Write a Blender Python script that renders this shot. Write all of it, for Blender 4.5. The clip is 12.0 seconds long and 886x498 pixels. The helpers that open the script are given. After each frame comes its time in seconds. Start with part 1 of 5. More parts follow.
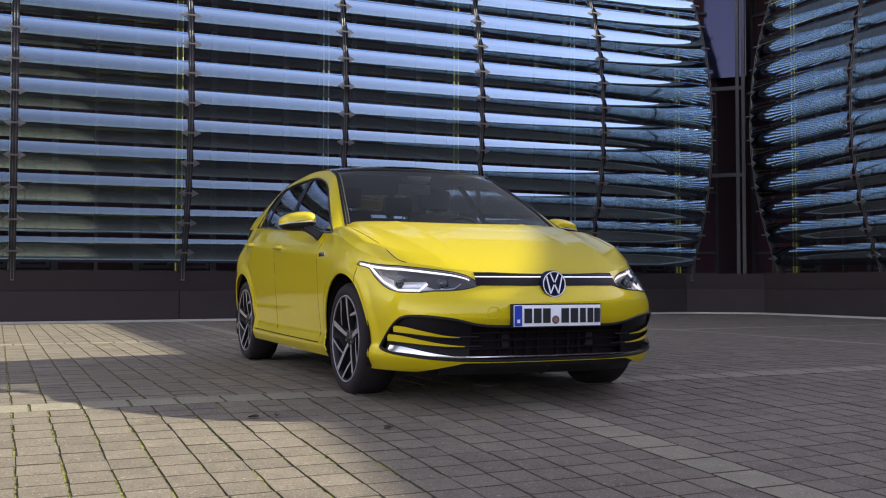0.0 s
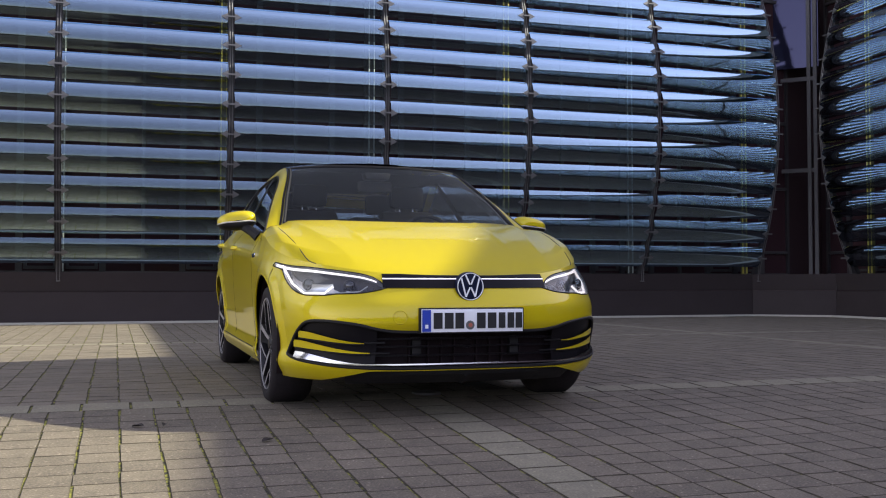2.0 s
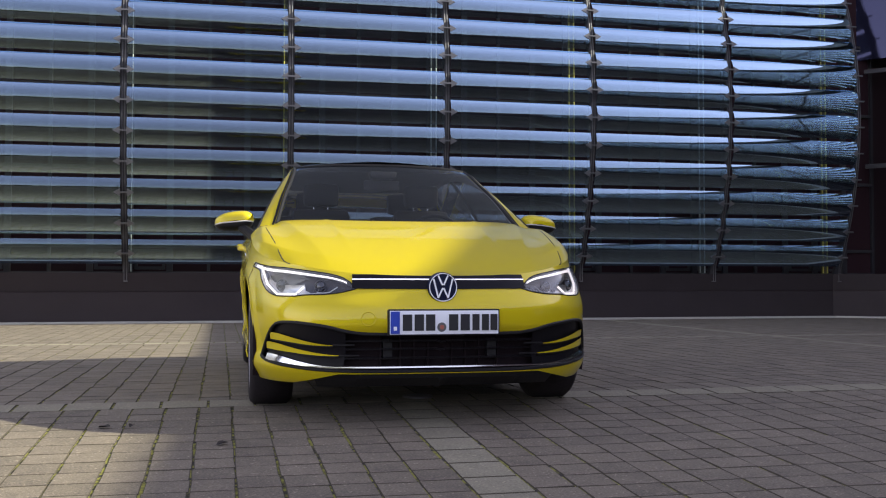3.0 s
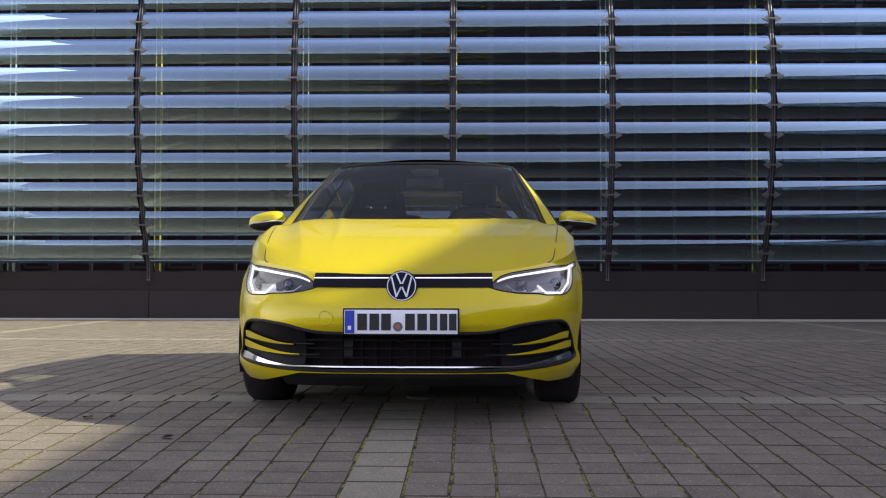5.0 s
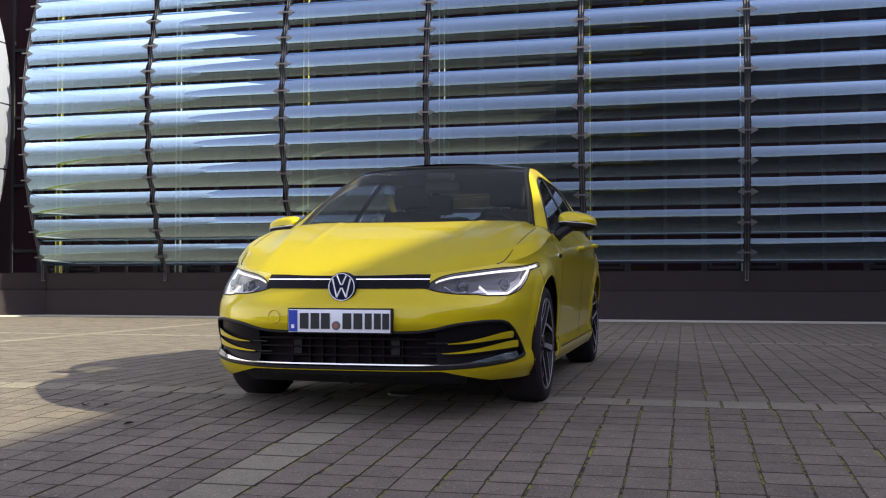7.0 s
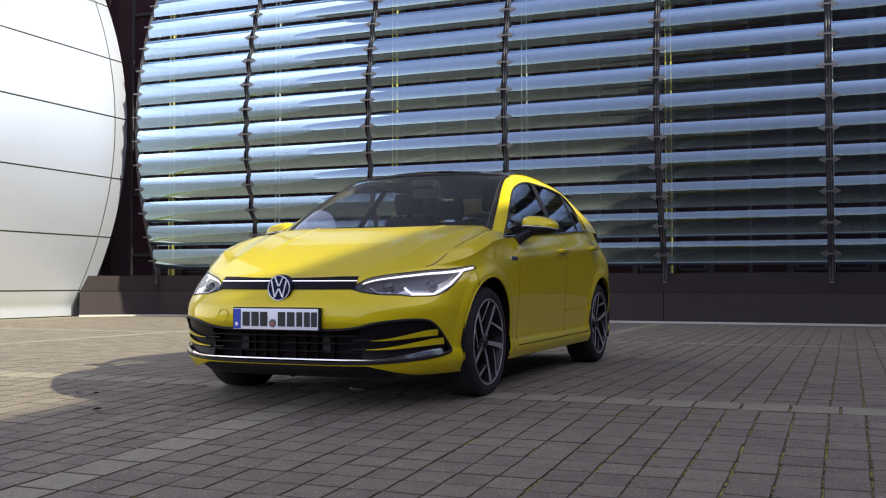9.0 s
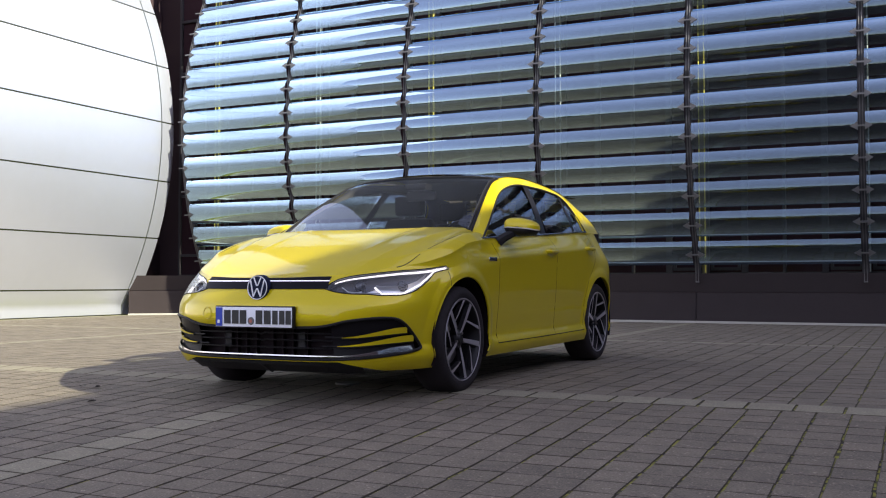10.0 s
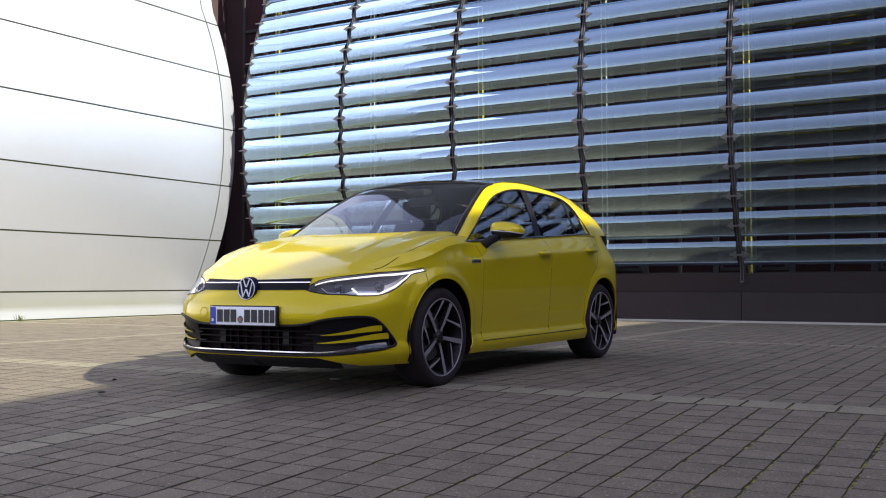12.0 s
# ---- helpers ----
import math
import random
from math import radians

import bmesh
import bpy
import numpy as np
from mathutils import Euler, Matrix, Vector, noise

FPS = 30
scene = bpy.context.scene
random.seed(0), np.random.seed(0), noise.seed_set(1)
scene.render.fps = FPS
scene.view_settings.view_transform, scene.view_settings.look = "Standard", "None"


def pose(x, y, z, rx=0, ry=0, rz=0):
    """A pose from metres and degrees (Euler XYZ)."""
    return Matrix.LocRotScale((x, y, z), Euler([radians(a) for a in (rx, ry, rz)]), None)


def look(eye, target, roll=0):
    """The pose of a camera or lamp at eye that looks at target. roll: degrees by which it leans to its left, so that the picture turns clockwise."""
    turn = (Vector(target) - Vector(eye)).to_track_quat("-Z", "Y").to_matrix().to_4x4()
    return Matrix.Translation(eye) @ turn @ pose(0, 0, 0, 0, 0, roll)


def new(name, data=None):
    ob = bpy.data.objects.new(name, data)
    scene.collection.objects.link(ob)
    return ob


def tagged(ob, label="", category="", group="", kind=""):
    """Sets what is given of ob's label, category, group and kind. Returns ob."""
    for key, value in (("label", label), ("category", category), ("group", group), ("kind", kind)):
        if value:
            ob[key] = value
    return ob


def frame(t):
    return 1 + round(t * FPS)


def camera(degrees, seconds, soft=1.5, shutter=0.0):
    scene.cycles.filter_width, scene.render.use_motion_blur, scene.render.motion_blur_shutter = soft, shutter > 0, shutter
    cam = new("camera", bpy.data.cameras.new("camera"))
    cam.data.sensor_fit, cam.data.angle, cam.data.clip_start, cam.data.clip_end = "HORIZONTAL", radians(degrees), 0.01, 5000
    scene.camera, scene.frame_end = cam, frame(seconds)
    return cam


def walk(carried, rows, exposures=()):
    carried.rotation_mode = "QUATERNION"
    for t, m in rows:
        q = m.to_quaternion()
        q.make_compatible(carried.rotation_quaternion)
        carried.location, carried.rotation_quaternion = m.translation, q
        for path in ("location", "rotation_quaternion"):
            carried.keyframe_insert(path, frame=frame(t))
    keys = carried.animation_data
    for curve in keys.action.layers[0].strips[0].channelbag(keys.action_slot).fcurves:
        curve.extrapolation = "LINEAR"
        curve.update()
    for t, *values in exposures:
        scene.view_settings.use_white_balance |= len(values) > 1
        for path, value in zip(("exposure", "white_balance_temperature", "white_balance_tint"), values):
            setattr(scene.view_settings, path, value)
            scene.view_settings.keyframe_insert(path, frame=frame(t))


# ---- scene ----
cam = camera(47.8, 12.0, soft=1.12)
PATH = [
    (0, (0.288, 0.073, 0.623), (1.102, 1.899, 0.69), 0.0),
    (0.5, (0.508, 0.066, 0.628), (1.287, 1.907, 0.694), 0.0),
    (1, (0.765, 0.07, 0.628), (1.5, 1.929, 0.694), 0.0),
    (1.5, (1.032, 0.053, 0.63), (1.716, 1.931, 0.697), -0.0),
    (2, (1.323, 0.049, 0.632), (1.946, 1.949, 0.7), -0.0),
    (2.5, (1.626, 0.044, 0.632), (2.166, 1.969, 0.7), -0.0),
    (3, (1.944, 0.037, 0.635), (2.379, 1.987, 0.703), -0.0),
    (3.5, (2.275, 0.039, 0.636), (2.589, 2.013, 0.702), -0.0),
    (5.5, (3.634, 0.041, 0.633), (3.468, 2.033, 0.699), -0.0),
    (6, (3.975, 0.041, 0.635), (3.704, 2.022, 0.7), -0.1),
    (6.5, (4.295, 0.035, 0.637), (3.923, 1.999, 0.703), -0.1),
    (7, (4.6, 0.042, 0.639), (4.13, 1.985, 0.705), -0.0),
    (9, (5.79, 0.045, 0.636), (5.039, 1.897, 0.706), -0.0),
    (9.5, (6.079, 0.036, 0.637), (5.269, 1.863, 0.706), -0.1),
    (10, (6.358, 0.044, 0.638), (5.49, 1.845, 0.707), -0.0),
    (10.5, (6.617, 0.042, 0.638), (5.697, 1.816, 0.708), -0.1),
    (11, (6.828, 0.031, 0.641), (5.865, 1.782, 0.71), -0.1),
    (11.5, (6.99, 0.027, 0.643), (5.995, 1.761, 0.712), -0.1),
    (12, (7.1, 0.025, 0.644), (6.084, 1.746, 0.713), -0.1),
]
walk(cam, [(t, look(eye, target, roll)) for t, eye, target, roll in PATH], exposures=[(0.0, 1.46, 7160, 28), (12.0, 1.46, 7160, 28)])

# ---- light ----
SUN_WAY = Vector((1.69, -0.10, 1.0)).normalized()
world = bpy.data.worlds.new("sky")
scene.world = world
world.use_nodes = True
wn = world.node_tree.nodes
sky = wn.new("ShaderNodeTexSky")
sky.sky_type = "NISHITA"
sky.sun_disc = False
sky.sun_elevation = math.asin(SUN_WAY.z)
sky.sun_rotation = math.atan2(SUN_WAY.x, SUN_WAY.y)
sky.air_density, sky.dust_density, sky.ozone_density = 1.0, 0.25, 4.0
haze = wn.new("ShaderNodeHueSaturation")
haze.inputs["Saturation"].default_value = 0.62
world.node_tree.links.new(sky.outputs[0], haze.inputs["Color"])
world.node_tree.links.new(haze.outputs[0], wn["Background"].inputs[0])
wn["Background"].inputs[1].default_value = 0.15
sun_data = bpy.data.lights.new("sun", "SUN")
sun_data.energy, sun_data.angle, sun_data.color = 3.9, radians(0.6), (0.88, 1.0, 0.79)
sun = new("sun", sun_data)
sun.matrix_world = look(SUN_WAY * 60, (0, 0, 0))


# ---- materials ----
def material(name, colour, rough=0.5, metal=0.0, grain=0.0, scale=8.0, bump=0.0, coat=0.0, spec=0.5, stain=0.0, random=0.0, island=0.0, specks=0.0):
    """A surface with fine grain and broad stains, in metres."""
    m = bpy.data.materials.new(name)
    m.use_nodes = True
    nt = m.node_tree
    b = nt.nodes["Principled BSDF"]
    b.inputs["Roughness"].default_value = rough
    b.inputs["Metallic"].default_value = metal
    b.inputs["Coat Weight"].default_value = coat
    b.inputs["Coat Roughness"].default_value = 0.02
    b.inputs["Specular IOR Level"].default_value = spec
    b.inputs["Base Color"].default_value = (*colour, 1)
    if not (grain or bump or stain or random or island):
        return m
    fine = nt.nodes.new("ShaderNodeTexNoise")
    fine.inputs["Scale"].default_value, fine.inputs["Detail"].default_value = scale, 6
    broad = nt.nodes.new("ShaderNodeTexNoise")
    broad.inputs["Scale"].default_value, broad.inputs["Detail"].default_value = scale / 12, 4
    where = nt.nodes.new("ShaderNodeNewGeometry")
    for n in (fine, broad):
        nt.links.new(where.outputs["Position"], n.inputs["Vector"])
    value = None

    def add(socket, amount):
        nonlocal value
        mul = nt.nodes.new("ShaderNodeMath")
        mul.operation = "MULTIPLY_ADD"
        nt.links.new(socket, mul.inputs[0])
        mul.inputs[1].default_value = 2 * amount
        if value is None:
            mul.inputs[2].default_value = 1 - amount
        else:
            sub = nt.nodes.new("ShaderNodeMath")
            sub.operation = "SUBTRACT"
            nt.links.new(value, sub.inputs[0])
            sub.inputs[1].default_value = amount
            nt.links.new(sub.outputs[0], mul.inputs[2])
        value = mul.outputs[0]

    if grain:
        add(fine.outputs[0], grain)
    if stain:
        add(broad.outputs[0], stain)
    if random:
        info = nt.nodes.new("ShaderNodeObjectInfo")
        add(info.outputs["Random"], random)
    if island:
        add(where.outputs["Random Per Island"], island)
    if specks:
        chips = nt.nodes.new("ShaderNodeTexNoise")
        chips.inputs["Scale"].default_value, chips.inputs["Detail"].default_value = 55.0, 3
        nt.links.new(where.outputs["Position"], chips.inputs["Vector"])
        pick = nt.nodes.new("ShaderNodeMapRange")
        pick.inputs["From Min"].default_value, pick.inputs["From Max"].default_value = 0.62, 0.72
        nt.links.new(chips.outputs[0], pick.inputs["Value"])
        add(pick.outputs[0], specks)
        lift = nt.nodes.new("ShaderNodeMath")
        lift.operation = "ADD"
        nt.links.new(value, lift.inputs[0])
        lift.inputs[1].default_value = specks
        value = lift.outputs[0]
    if value is not None:
        tint = nt.nodes.new("ShaderNodeVectorMath")
        tint.operation = "SCALE"
        tint.inputs[0].default_value = colour
        nt.links.new(value, tint.inputs["Scale"])
        nt.links.new(tint.outputs[0], b.inputs["Base Color"])
    if bump:
        bp = nt.nodes.new("ShaderNodeBump")
        bp.inputs["Strength"].default_value, bp.inputs["Distance"].default_value = bump, 0.01
        nt.links.new(fine.outputs[0], bp.inputs["Height"])
        nt.links.new(bp.outputs[0], b.inputs["Normal"])
    return m


def glassy(name, tint, gloss, rough=0.01, power=1.0, steep=5.0, sheen=(0.95, 0.97, 1.0), cap=1.0):
    """Thin glass: part clear, part mirror, more mirror at grazing angles."""
    m = bpy.data.materials.new(name)
    m.use_nodes = True
    nt = m.node_tree
    nt.nodes.remove(nt.nodes["Principled BSDF"])
    clear = nt.nodes.new("ShaderNodeBsdfTransparent")
    clear.inputs[0].default_value = (*tint, 1)
    shine = nt.nodes.new("ShaderNodeBsdfGlossy")
    shine.inputs["Roughness"].default_value = rough
    shine.inputs["Color"].default_value = (*sheen, 1)
    edge_on = nt.nodes.new("ShaderNodeLayerWeight")
    edge_on.inputs[0].default_value = 0.5
    amount = nt.nodes.new("ShaderNodeMath")
    amount.operation, amount.use_clamp = "MULTIPLY_ADD", True
    amount.inputs[1].default_value, amount.inputs[2].default_value = power, gloss
    bend = nt.nodes.new("ShaderNodeMath")
    bend.operation = "POWER"
    bend.inputs[1].default_value = steep
    nt.links.new(edge_on.outputs["Facing"], bend.inputs[0])
    nt.links.new(bend.outputs[0], amount.inputs[0])
    mix = nt.nodes.new("ShaderNodeMixShader")
    most = nt.nodes.new("ShaderNodeMath")
    most.operation = "MINIMUM"
    most.inputs[1].default_value = cap
    nt.links.new(amount.outputs[0], most.inputs[0])
    nt.links.new(most.outputs[0], mix.inputs[0])
    nt.links.new(clear.outputs[0], mix.inputs[1])
    nt.links.new(shine.outputs[0], mix.inputs[2])
    nt.links.new(mix.outputs[0], nt.nodes["Material Output"].inputs[0])
    return m


def glowing(name, colour, strength):
    m = material(name, colour, 0.3)
    b = m.node_tree.nodes["Principled BSDF"]
    b.inputs["Emission Color"].default_value = (*colour, 1)
    b.inputs["Emission Strength"].default_value = strength
    return m


PAINT = material("yellow_paint", (0.625, 0.485, 0.009), 0.42, 0.26, coat=0.82, spec=0.2, grain=0.04, scale=900)
PAINT.node_tree.nodes["Principled BSDF"].inputs["Specular Tint"].default_value = (0.95, 0.85, 0.15, 1)
PAINT.node_tree.nodes["Principled BSDF"].inputs["Coat Roughness"].default_value = 0.06
BLACK_GLOSS = material("black_gloss", (0.008, 0.008, 0.01), 0.12, coat=1.0)
BLACK_PLASTIC = material("black_plastic", (0.014, 0.013, 0.014), 0.5, spec=0.22, grain=0.2, scale=300, bump=0.1)
SATIN_BLACK = material("satin_black", (0.008, 0.007, 0.009), 0.38, spec=0.15)
GRILLE_BLACK = material("grille_black", (0.004, 0.003, 0.006), 0.35, spec=0.15)
SILVER = material("silver_satin", (0.88, 0.89, 0.92), 0.35, 0.0)
LINE_WHITE = glowing("pale_line", (0.75, 0.80, 1.0), 0.35)
DARK_TRIM = material("dark_trim", (0.016, 0.010, 0.012), 0.7, spec=0.1)
SEAM = material("seam", (0.01, 0.01, 0.008), 0.8)
CHROME = material("chrome", (0.55, 0.54, 0.56), 0.14, 1.0)
RUBBER = material("rubber", (0.022, 0.018, 0.020), 0.75, spec=0.2, grain=0.25, scale=60, bump=0.15)
ALLOY = material("machined_alloy", (0.40, 0.38, 0.41), 0.42, 0.6, grain=0.08, scale=200)
ALLOY_DARK = material("dark_alloy", (0.014, 0.013, 0.015), 0.4, 0.4)
STEEL = material("brake_steel", (0.25, 0.24, 0.24), 0.4, 0.9, grain=0.2, scale=80)
CAR_GLASS = glassy("car_glass", (0.80, 0.82, 0.82), 0.030, power=1.25, steep=4.2, sheen=(0.84, 0.92, 1.0))
SIDE_GLASS = glassy("tinted_car_glass", (0.50, 0.54, 0.54), 0.14)
REAR_GLASS = glassy("rear_glass", (0.74, 0.77, 0.77), 0.06)
LENS = glassy("lamp_lens", (0.92, 0.94, 0.96), 0.05)
DRL = glowing("daytime_light", (0.85, 0.86, 0.84), 0.42)
LAMP_SILVER = material("lamp_reflector", (0.50, 0.51, 0.53), 0.30, 0.9)
LAMP_DARK = material("lamp_housing", (0.05, 0.05, 0.056), 0.3, 0.6)
LAMP_RIB = material("lamp_rib", (0.02, 0.02, 0.024), 0.3, 0.2)
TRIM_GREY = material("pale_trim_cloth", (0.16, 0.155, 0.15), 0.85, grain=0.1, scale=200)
SEAT_CLOTH = material("seat_cloth", (0.012, 0.010, 0.012), 0.85, spec=0.08, grain=0.2, scale=150)
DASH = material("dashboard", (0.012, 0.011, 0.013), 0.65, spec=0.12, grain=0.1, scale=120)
PLATE_WHITE = material("plate_white", (0.86, 0.88, 0.92), 0.4)
PLATE_BLUE = material("plate_blue", (0.01, 0.05, 0.42), 0.4)
INK = material("plate_ink", (0.012, 0.012, 0.014), 0.5)
BADGE_BLUE = material("badge_dark_blue", (0.008, 0.012, 0.035), 0.4, spec=0.1)
SEAL_RED = material("seal_red", (0.45, 0.12, 0.08), 0.5)
TAIL_RED = material("tail_lamp_red", (0.25, 0.01, 0.01), 0.1, coat=1.0)
CLEAR_LENS = material("indicator_lens", (0.62, 0.58, 0.52), 0.2, coat=1.0)

PAVER = material("grey_paver", (0.142, 0.116, 0.086), 0.82, grain=0.85, scale=110, bump=0.35, stain=0.35, random=0.15, specks=0.45)
PAVER_FAR = material("grey_paver_far", (0.142, 0.116, 0.086), 0.82, grain=0.85, scale=110, bump=0.35, stain=0.35, island=0.15, specks=0.45)
SLAB = material("pale_slab", (0.205, 0.182, 0.130), 0.85, grain=0.6, scale=110, bump=0.25, stain=0.25, island=0.10, specks=0.25)
PLINTH = material("dark_plinth_metal", (0.040, 0.032, 0.033), 0.5, 0.0, spec=0.06, grain=0.06, scale=30, stain=0.12)
KERB = material("kerb_stone", (0.42, 0.40, 0.36), 0.85, grain=0.2, scale=40)
LOUVRE = glassy("louvre_glass", (0.58, 0.60, 0.60), 0.070, 0.018, 2.8, 1.2, (0.605, 0.83, 1.0), 0.69)
LOUVRE_DULL = glassy("dull_louvre_glass", (0.55, 0.58, 0.58), 0.060, 0.03, 1.5, 1.4, (0.70, 0.87, 1.0), 0.38)
MULLION = material("mullion_steel", (0.04, 0.038, 0.042), 0.55, 0.2, grain=0.1, scale=40)
CLAMP = material("clamp_steel", (0.11, 0.105, 0.11), 0.5, 0.4)
FIN = material("end_plate", (0.13, 0.128, 0.13), 0.45, 0.4)
WINDOW_GLASS = material("dark_window_glass", (0.050, 0.026, 0.031), 0.06, spec=0.05)
WINDOW_BAR = material("window_bar", (0.055, 0.052, 0.057), 0.5, 0.2)
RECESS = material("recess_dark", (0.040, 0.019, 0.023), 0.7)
# strong yellow and pale colours put the posts' sun glints into thin rods
YELLOW_GLINT = material("yellow_glint", (0.90, 0.80, 0.16), 0.3, coat=0.5)
PALE_GLINT = material("pale_glint", (0.62, 0.70, 0.68), 0.3, coat=0.5)
YELLOW_POST = material("yellow_post", (0.16, 0.15, 0.055), 0.5, grain=0.1, scale=30)
PALE_POST = material("pale_post", (0.07, 0.08, 0.078), 0.5, grain=0.1, scale=30)
WHITE_PANEL = material("white_panel", (0.57, 0.60, 0.70), 0.40, 0.75, grain=0.02, scale=5, stain=0.06)
PANEL_GAP = material("panel_gap", (0.05, 0.06, 0.02), 0.8)
ROOFING = material("roofing", (0.12, 0.12, 0.12), 0.8, grain=0.2, scale=10)
FOLIAGE = material("foliage", (0.07, 0.10, 0.02), 0.7, grain=0.4, scale=3, island=0.3)
STREET = material("street_paving", (0.14, 0.128, 0.11), 0.85, grain=0.2, scale=12, stain=0.15)
RECESS_GLASS = material("recess_glass", (0.035, 0.035, 0.075), 0.06, 0.6)
WALL_PLAIN = material("plain_wall", (0.115, 0.118, 0.13), 0.8, grain=0.1, scale=5, stain=0.1)


def moss_ground():
    """Earth joints with moss."""
    m = material("mossy_joint", (0.035, 0.032, 0.02), 0.95)
    nt = m.node_tree
    where = nt.nodes.new("ShaderNodeNewGeometry")
    n = nt.nodes.new("ShaderNodeTexNoise")
    n.inputs["Scale"].default_value, n.inputs["Detail"].default_value = 22.0, 8
    ramp = nt.nodes.new("ShaderNodeValToRGB")
    ramp.color_ramp.elements[0].position, ramp.color_ramp.elements[0].color = 0.40, (0.018, 0.015, 0.010, 1)
    ramp.color_ramp.elements[1].position, ramp.color_ramp.elements[1].color = 0.58, (0.21, 0.205, 0.030, 1)
    nt.links.new(where.outputs["Position"], n.inputs["Vector"])
    nt.links.new(n.outputs[0], ramp.inputs[0])
    nt.links.new(ramp.outputs[0], nt.nodes["Principled BSDF"].inputs["Base Color"])
    return m


MOSS = moss_ground()
# soil colour, kept dark to put the narrow joints' shade on paver sides
PAVER_EDGE = material("paver_edge_soil_shade", (0.055, 0.044, 0.030), 0.95, grain=0.5, scale=20)


# ---- small builders ----
def curve(*pairs):
    """A smooth, never overshooting curve through (x, y) pairs."""
    xs, ys = [p[0] for p in pairs], [p[1] for p in pairs]
    d = [(ys[i + 1] - ys[i]) / (xs[i + 1] - xs[i]) for i in range(len(xs) - 1)]
    t = [d[0]] + [0 if d[i - 1] * d[i] <= 0 else 2 * d[i - 1] * d[i] / (d[i - 1] + d[i]) for i in range(1, len(d))] + [d[-1]]

    def at(x):
        if x <= xs[0]:
            return ys[0]
        if x >= xs[-1]:
            return ys[-1]
        i = max(k for k in range(len(xs) - 1) if xs[k] <= x)
        h = xs[i + 1] - xs[i]
        u = (x - xs[i]) / h
        return (ys[i] * (1 + 2 * u) * (1 - u) ** 2 + t[i] * h * u * (1 - u) ** 2 + ys[i + 1] * u * u * (3 - 2 * u) + t[i + 1] * h * u * u * (u - 1))
    return at


def mesh_part(name, verts, faces, mat, parent=None, label="", smooth=True, sharp=35):
    me = bpy.data.meshes.new(name)
    me.from_pydata([tuple(v) for v in verts], [], faces)
    me.materials.append(mat)
    if smooth:
        me.shade_smooth()
        me.set_sharp_from_angle(angle=radians(sharp))
    me.update()
    ob = new(name, me)
    if parent is not None:
        ob.parent = parent
    if label:
        ob["label"] = label
    return ob


def part(name, bm, mat, parent=None, label="", smooth=True, sharp=35):
    me = bpy.data.meshes.new(name)
    bm.to_mesh(me)
    bm.free()
    me.materials.append(mat)
    if smooth:
        me.shade_smooth()
        me.set_sharp_from_angle(angle=radians(sharp))
    ob = new(name, me)
    if parent is not None:
        ob.parent = parent
    if label:
        ob["label"] = label
    return ob


def sheet(fn, nu, nv, flip=False):
    """Verts and faces of a grid fn(u, v), u and v from 0 to 1."""
    verts = [fn(i / nu, j / nv) for i in range(nu + 1) for j in range(nv + 1)]
    faces = []
    for i in range(nu):
        for j in range(nv):
            a = i * (nv + 1) + j
            f = (a, a + nv + 1, a + nv + 2, a + 1)
            faces.append(f[::-1] if flip else f)
    return verts, faces


def both(*pieces):
    """Joins pieces of verts and faces."""
    verts, faces = [], []
    for v, f in pieces:
        k = len(verts)
        verts += list(v)
        faces += [tuple(i + k for i in q) for q in f]
    return verts, faces


def mirrored(v, f):
    return [(-p[0], p[1], p[2]) for p in v], [q[::-1] for q in f]


def tube(path, r, n=6, closed=False, flat=1.0):
    """A round bar along a path; r may be a function of 0..1."""
    pts = [Vector(p) for p in path]
    verts, faces = [], []
    up = Vector((0, 0, 1))
    m = len(pts)
    for i, p in enumerate(pts):
        a, b = (pts[i - 1], pts[(i + 1) % m]) if closed else (pts[max(i - 1, 0)], pts[min(i + 1, m - 1)])
        t = (b - a).normalized()
        side = t.cross(up)
        if side.length < 0.05:
            side = t.cross(Vector((0, 1, 0)))
        side.normalize()
        top = side.cross(t)
        rr = r(i / max(m - 1, 1)) if callable(r) else r
        for k in range(n):
            w = 2 * math.pi * (k + 0.5) / n
            verts.append(p + side * math.cos(w) * rr * flat + top * math.sin(w) * rr)
    for i in range(m if closed else m - 1):
        for k in range(n):
            j = (i + 1) % m
            faces.append((i * n + k, i * n + (k + 1) % n, j * n + (k + 1) % n, j * n + k))
    if not closed:
        faces.append(tuple(range(n))[::-1])
        faces.append(tuple((m - 1) * n + k for k in range(n)))
    return verts, faces


def block(x0, x1, y0, y1, z0, z1, bevel=0.0):
    bm = bmesh.new()
    bmesh.ops.create_cube(bm, size=1)
    for v in bm.verts:
        v.co = ((x0 + x1) / 2 + v.co.x * (x1 - x0), (y0 + y1) / 2 + v.co.y * (y1 - y0), (z0 + z1) / 2 + v.co.z * (z1 - z0))
    if bevel:
        bmesh.ops.bevel(bm, geom=bm.edges[:], offset=bevel, segments=2, affect="EDGES", profile=0.6)
    return bm


def box_vf(x0, x1, y0, y1, z0, z1):
    v = [(x, y, z) for x in (x0, x1) for y in (y0, y1) for z in (z0, z1)]
    return v, [(0, 1, 3, 2), (4, 6, 7, 5), (0, 4, 5, 1), (2, 3, 7, 6), (0, 2, 6, 4), (1, 5, 7, 3)]


def lathe(profile, n):
    """Turns (along, radius) pairs about the x axis."""
    verts, faces = [], []
    m = len(profile)
    for k in range(n):
        w = 2 * math.pi * k / n
        for a, r in profile:
            verts.append((a, r * math.cos(w), r * math.sin(w)))
    for k in range(n):
        for i in range(m - 1):
            j = (k + 1) % n
            faces.append((k * m + i, k * m + i + 1, j * m + i + 1, j * m + i))
    return verts, faces


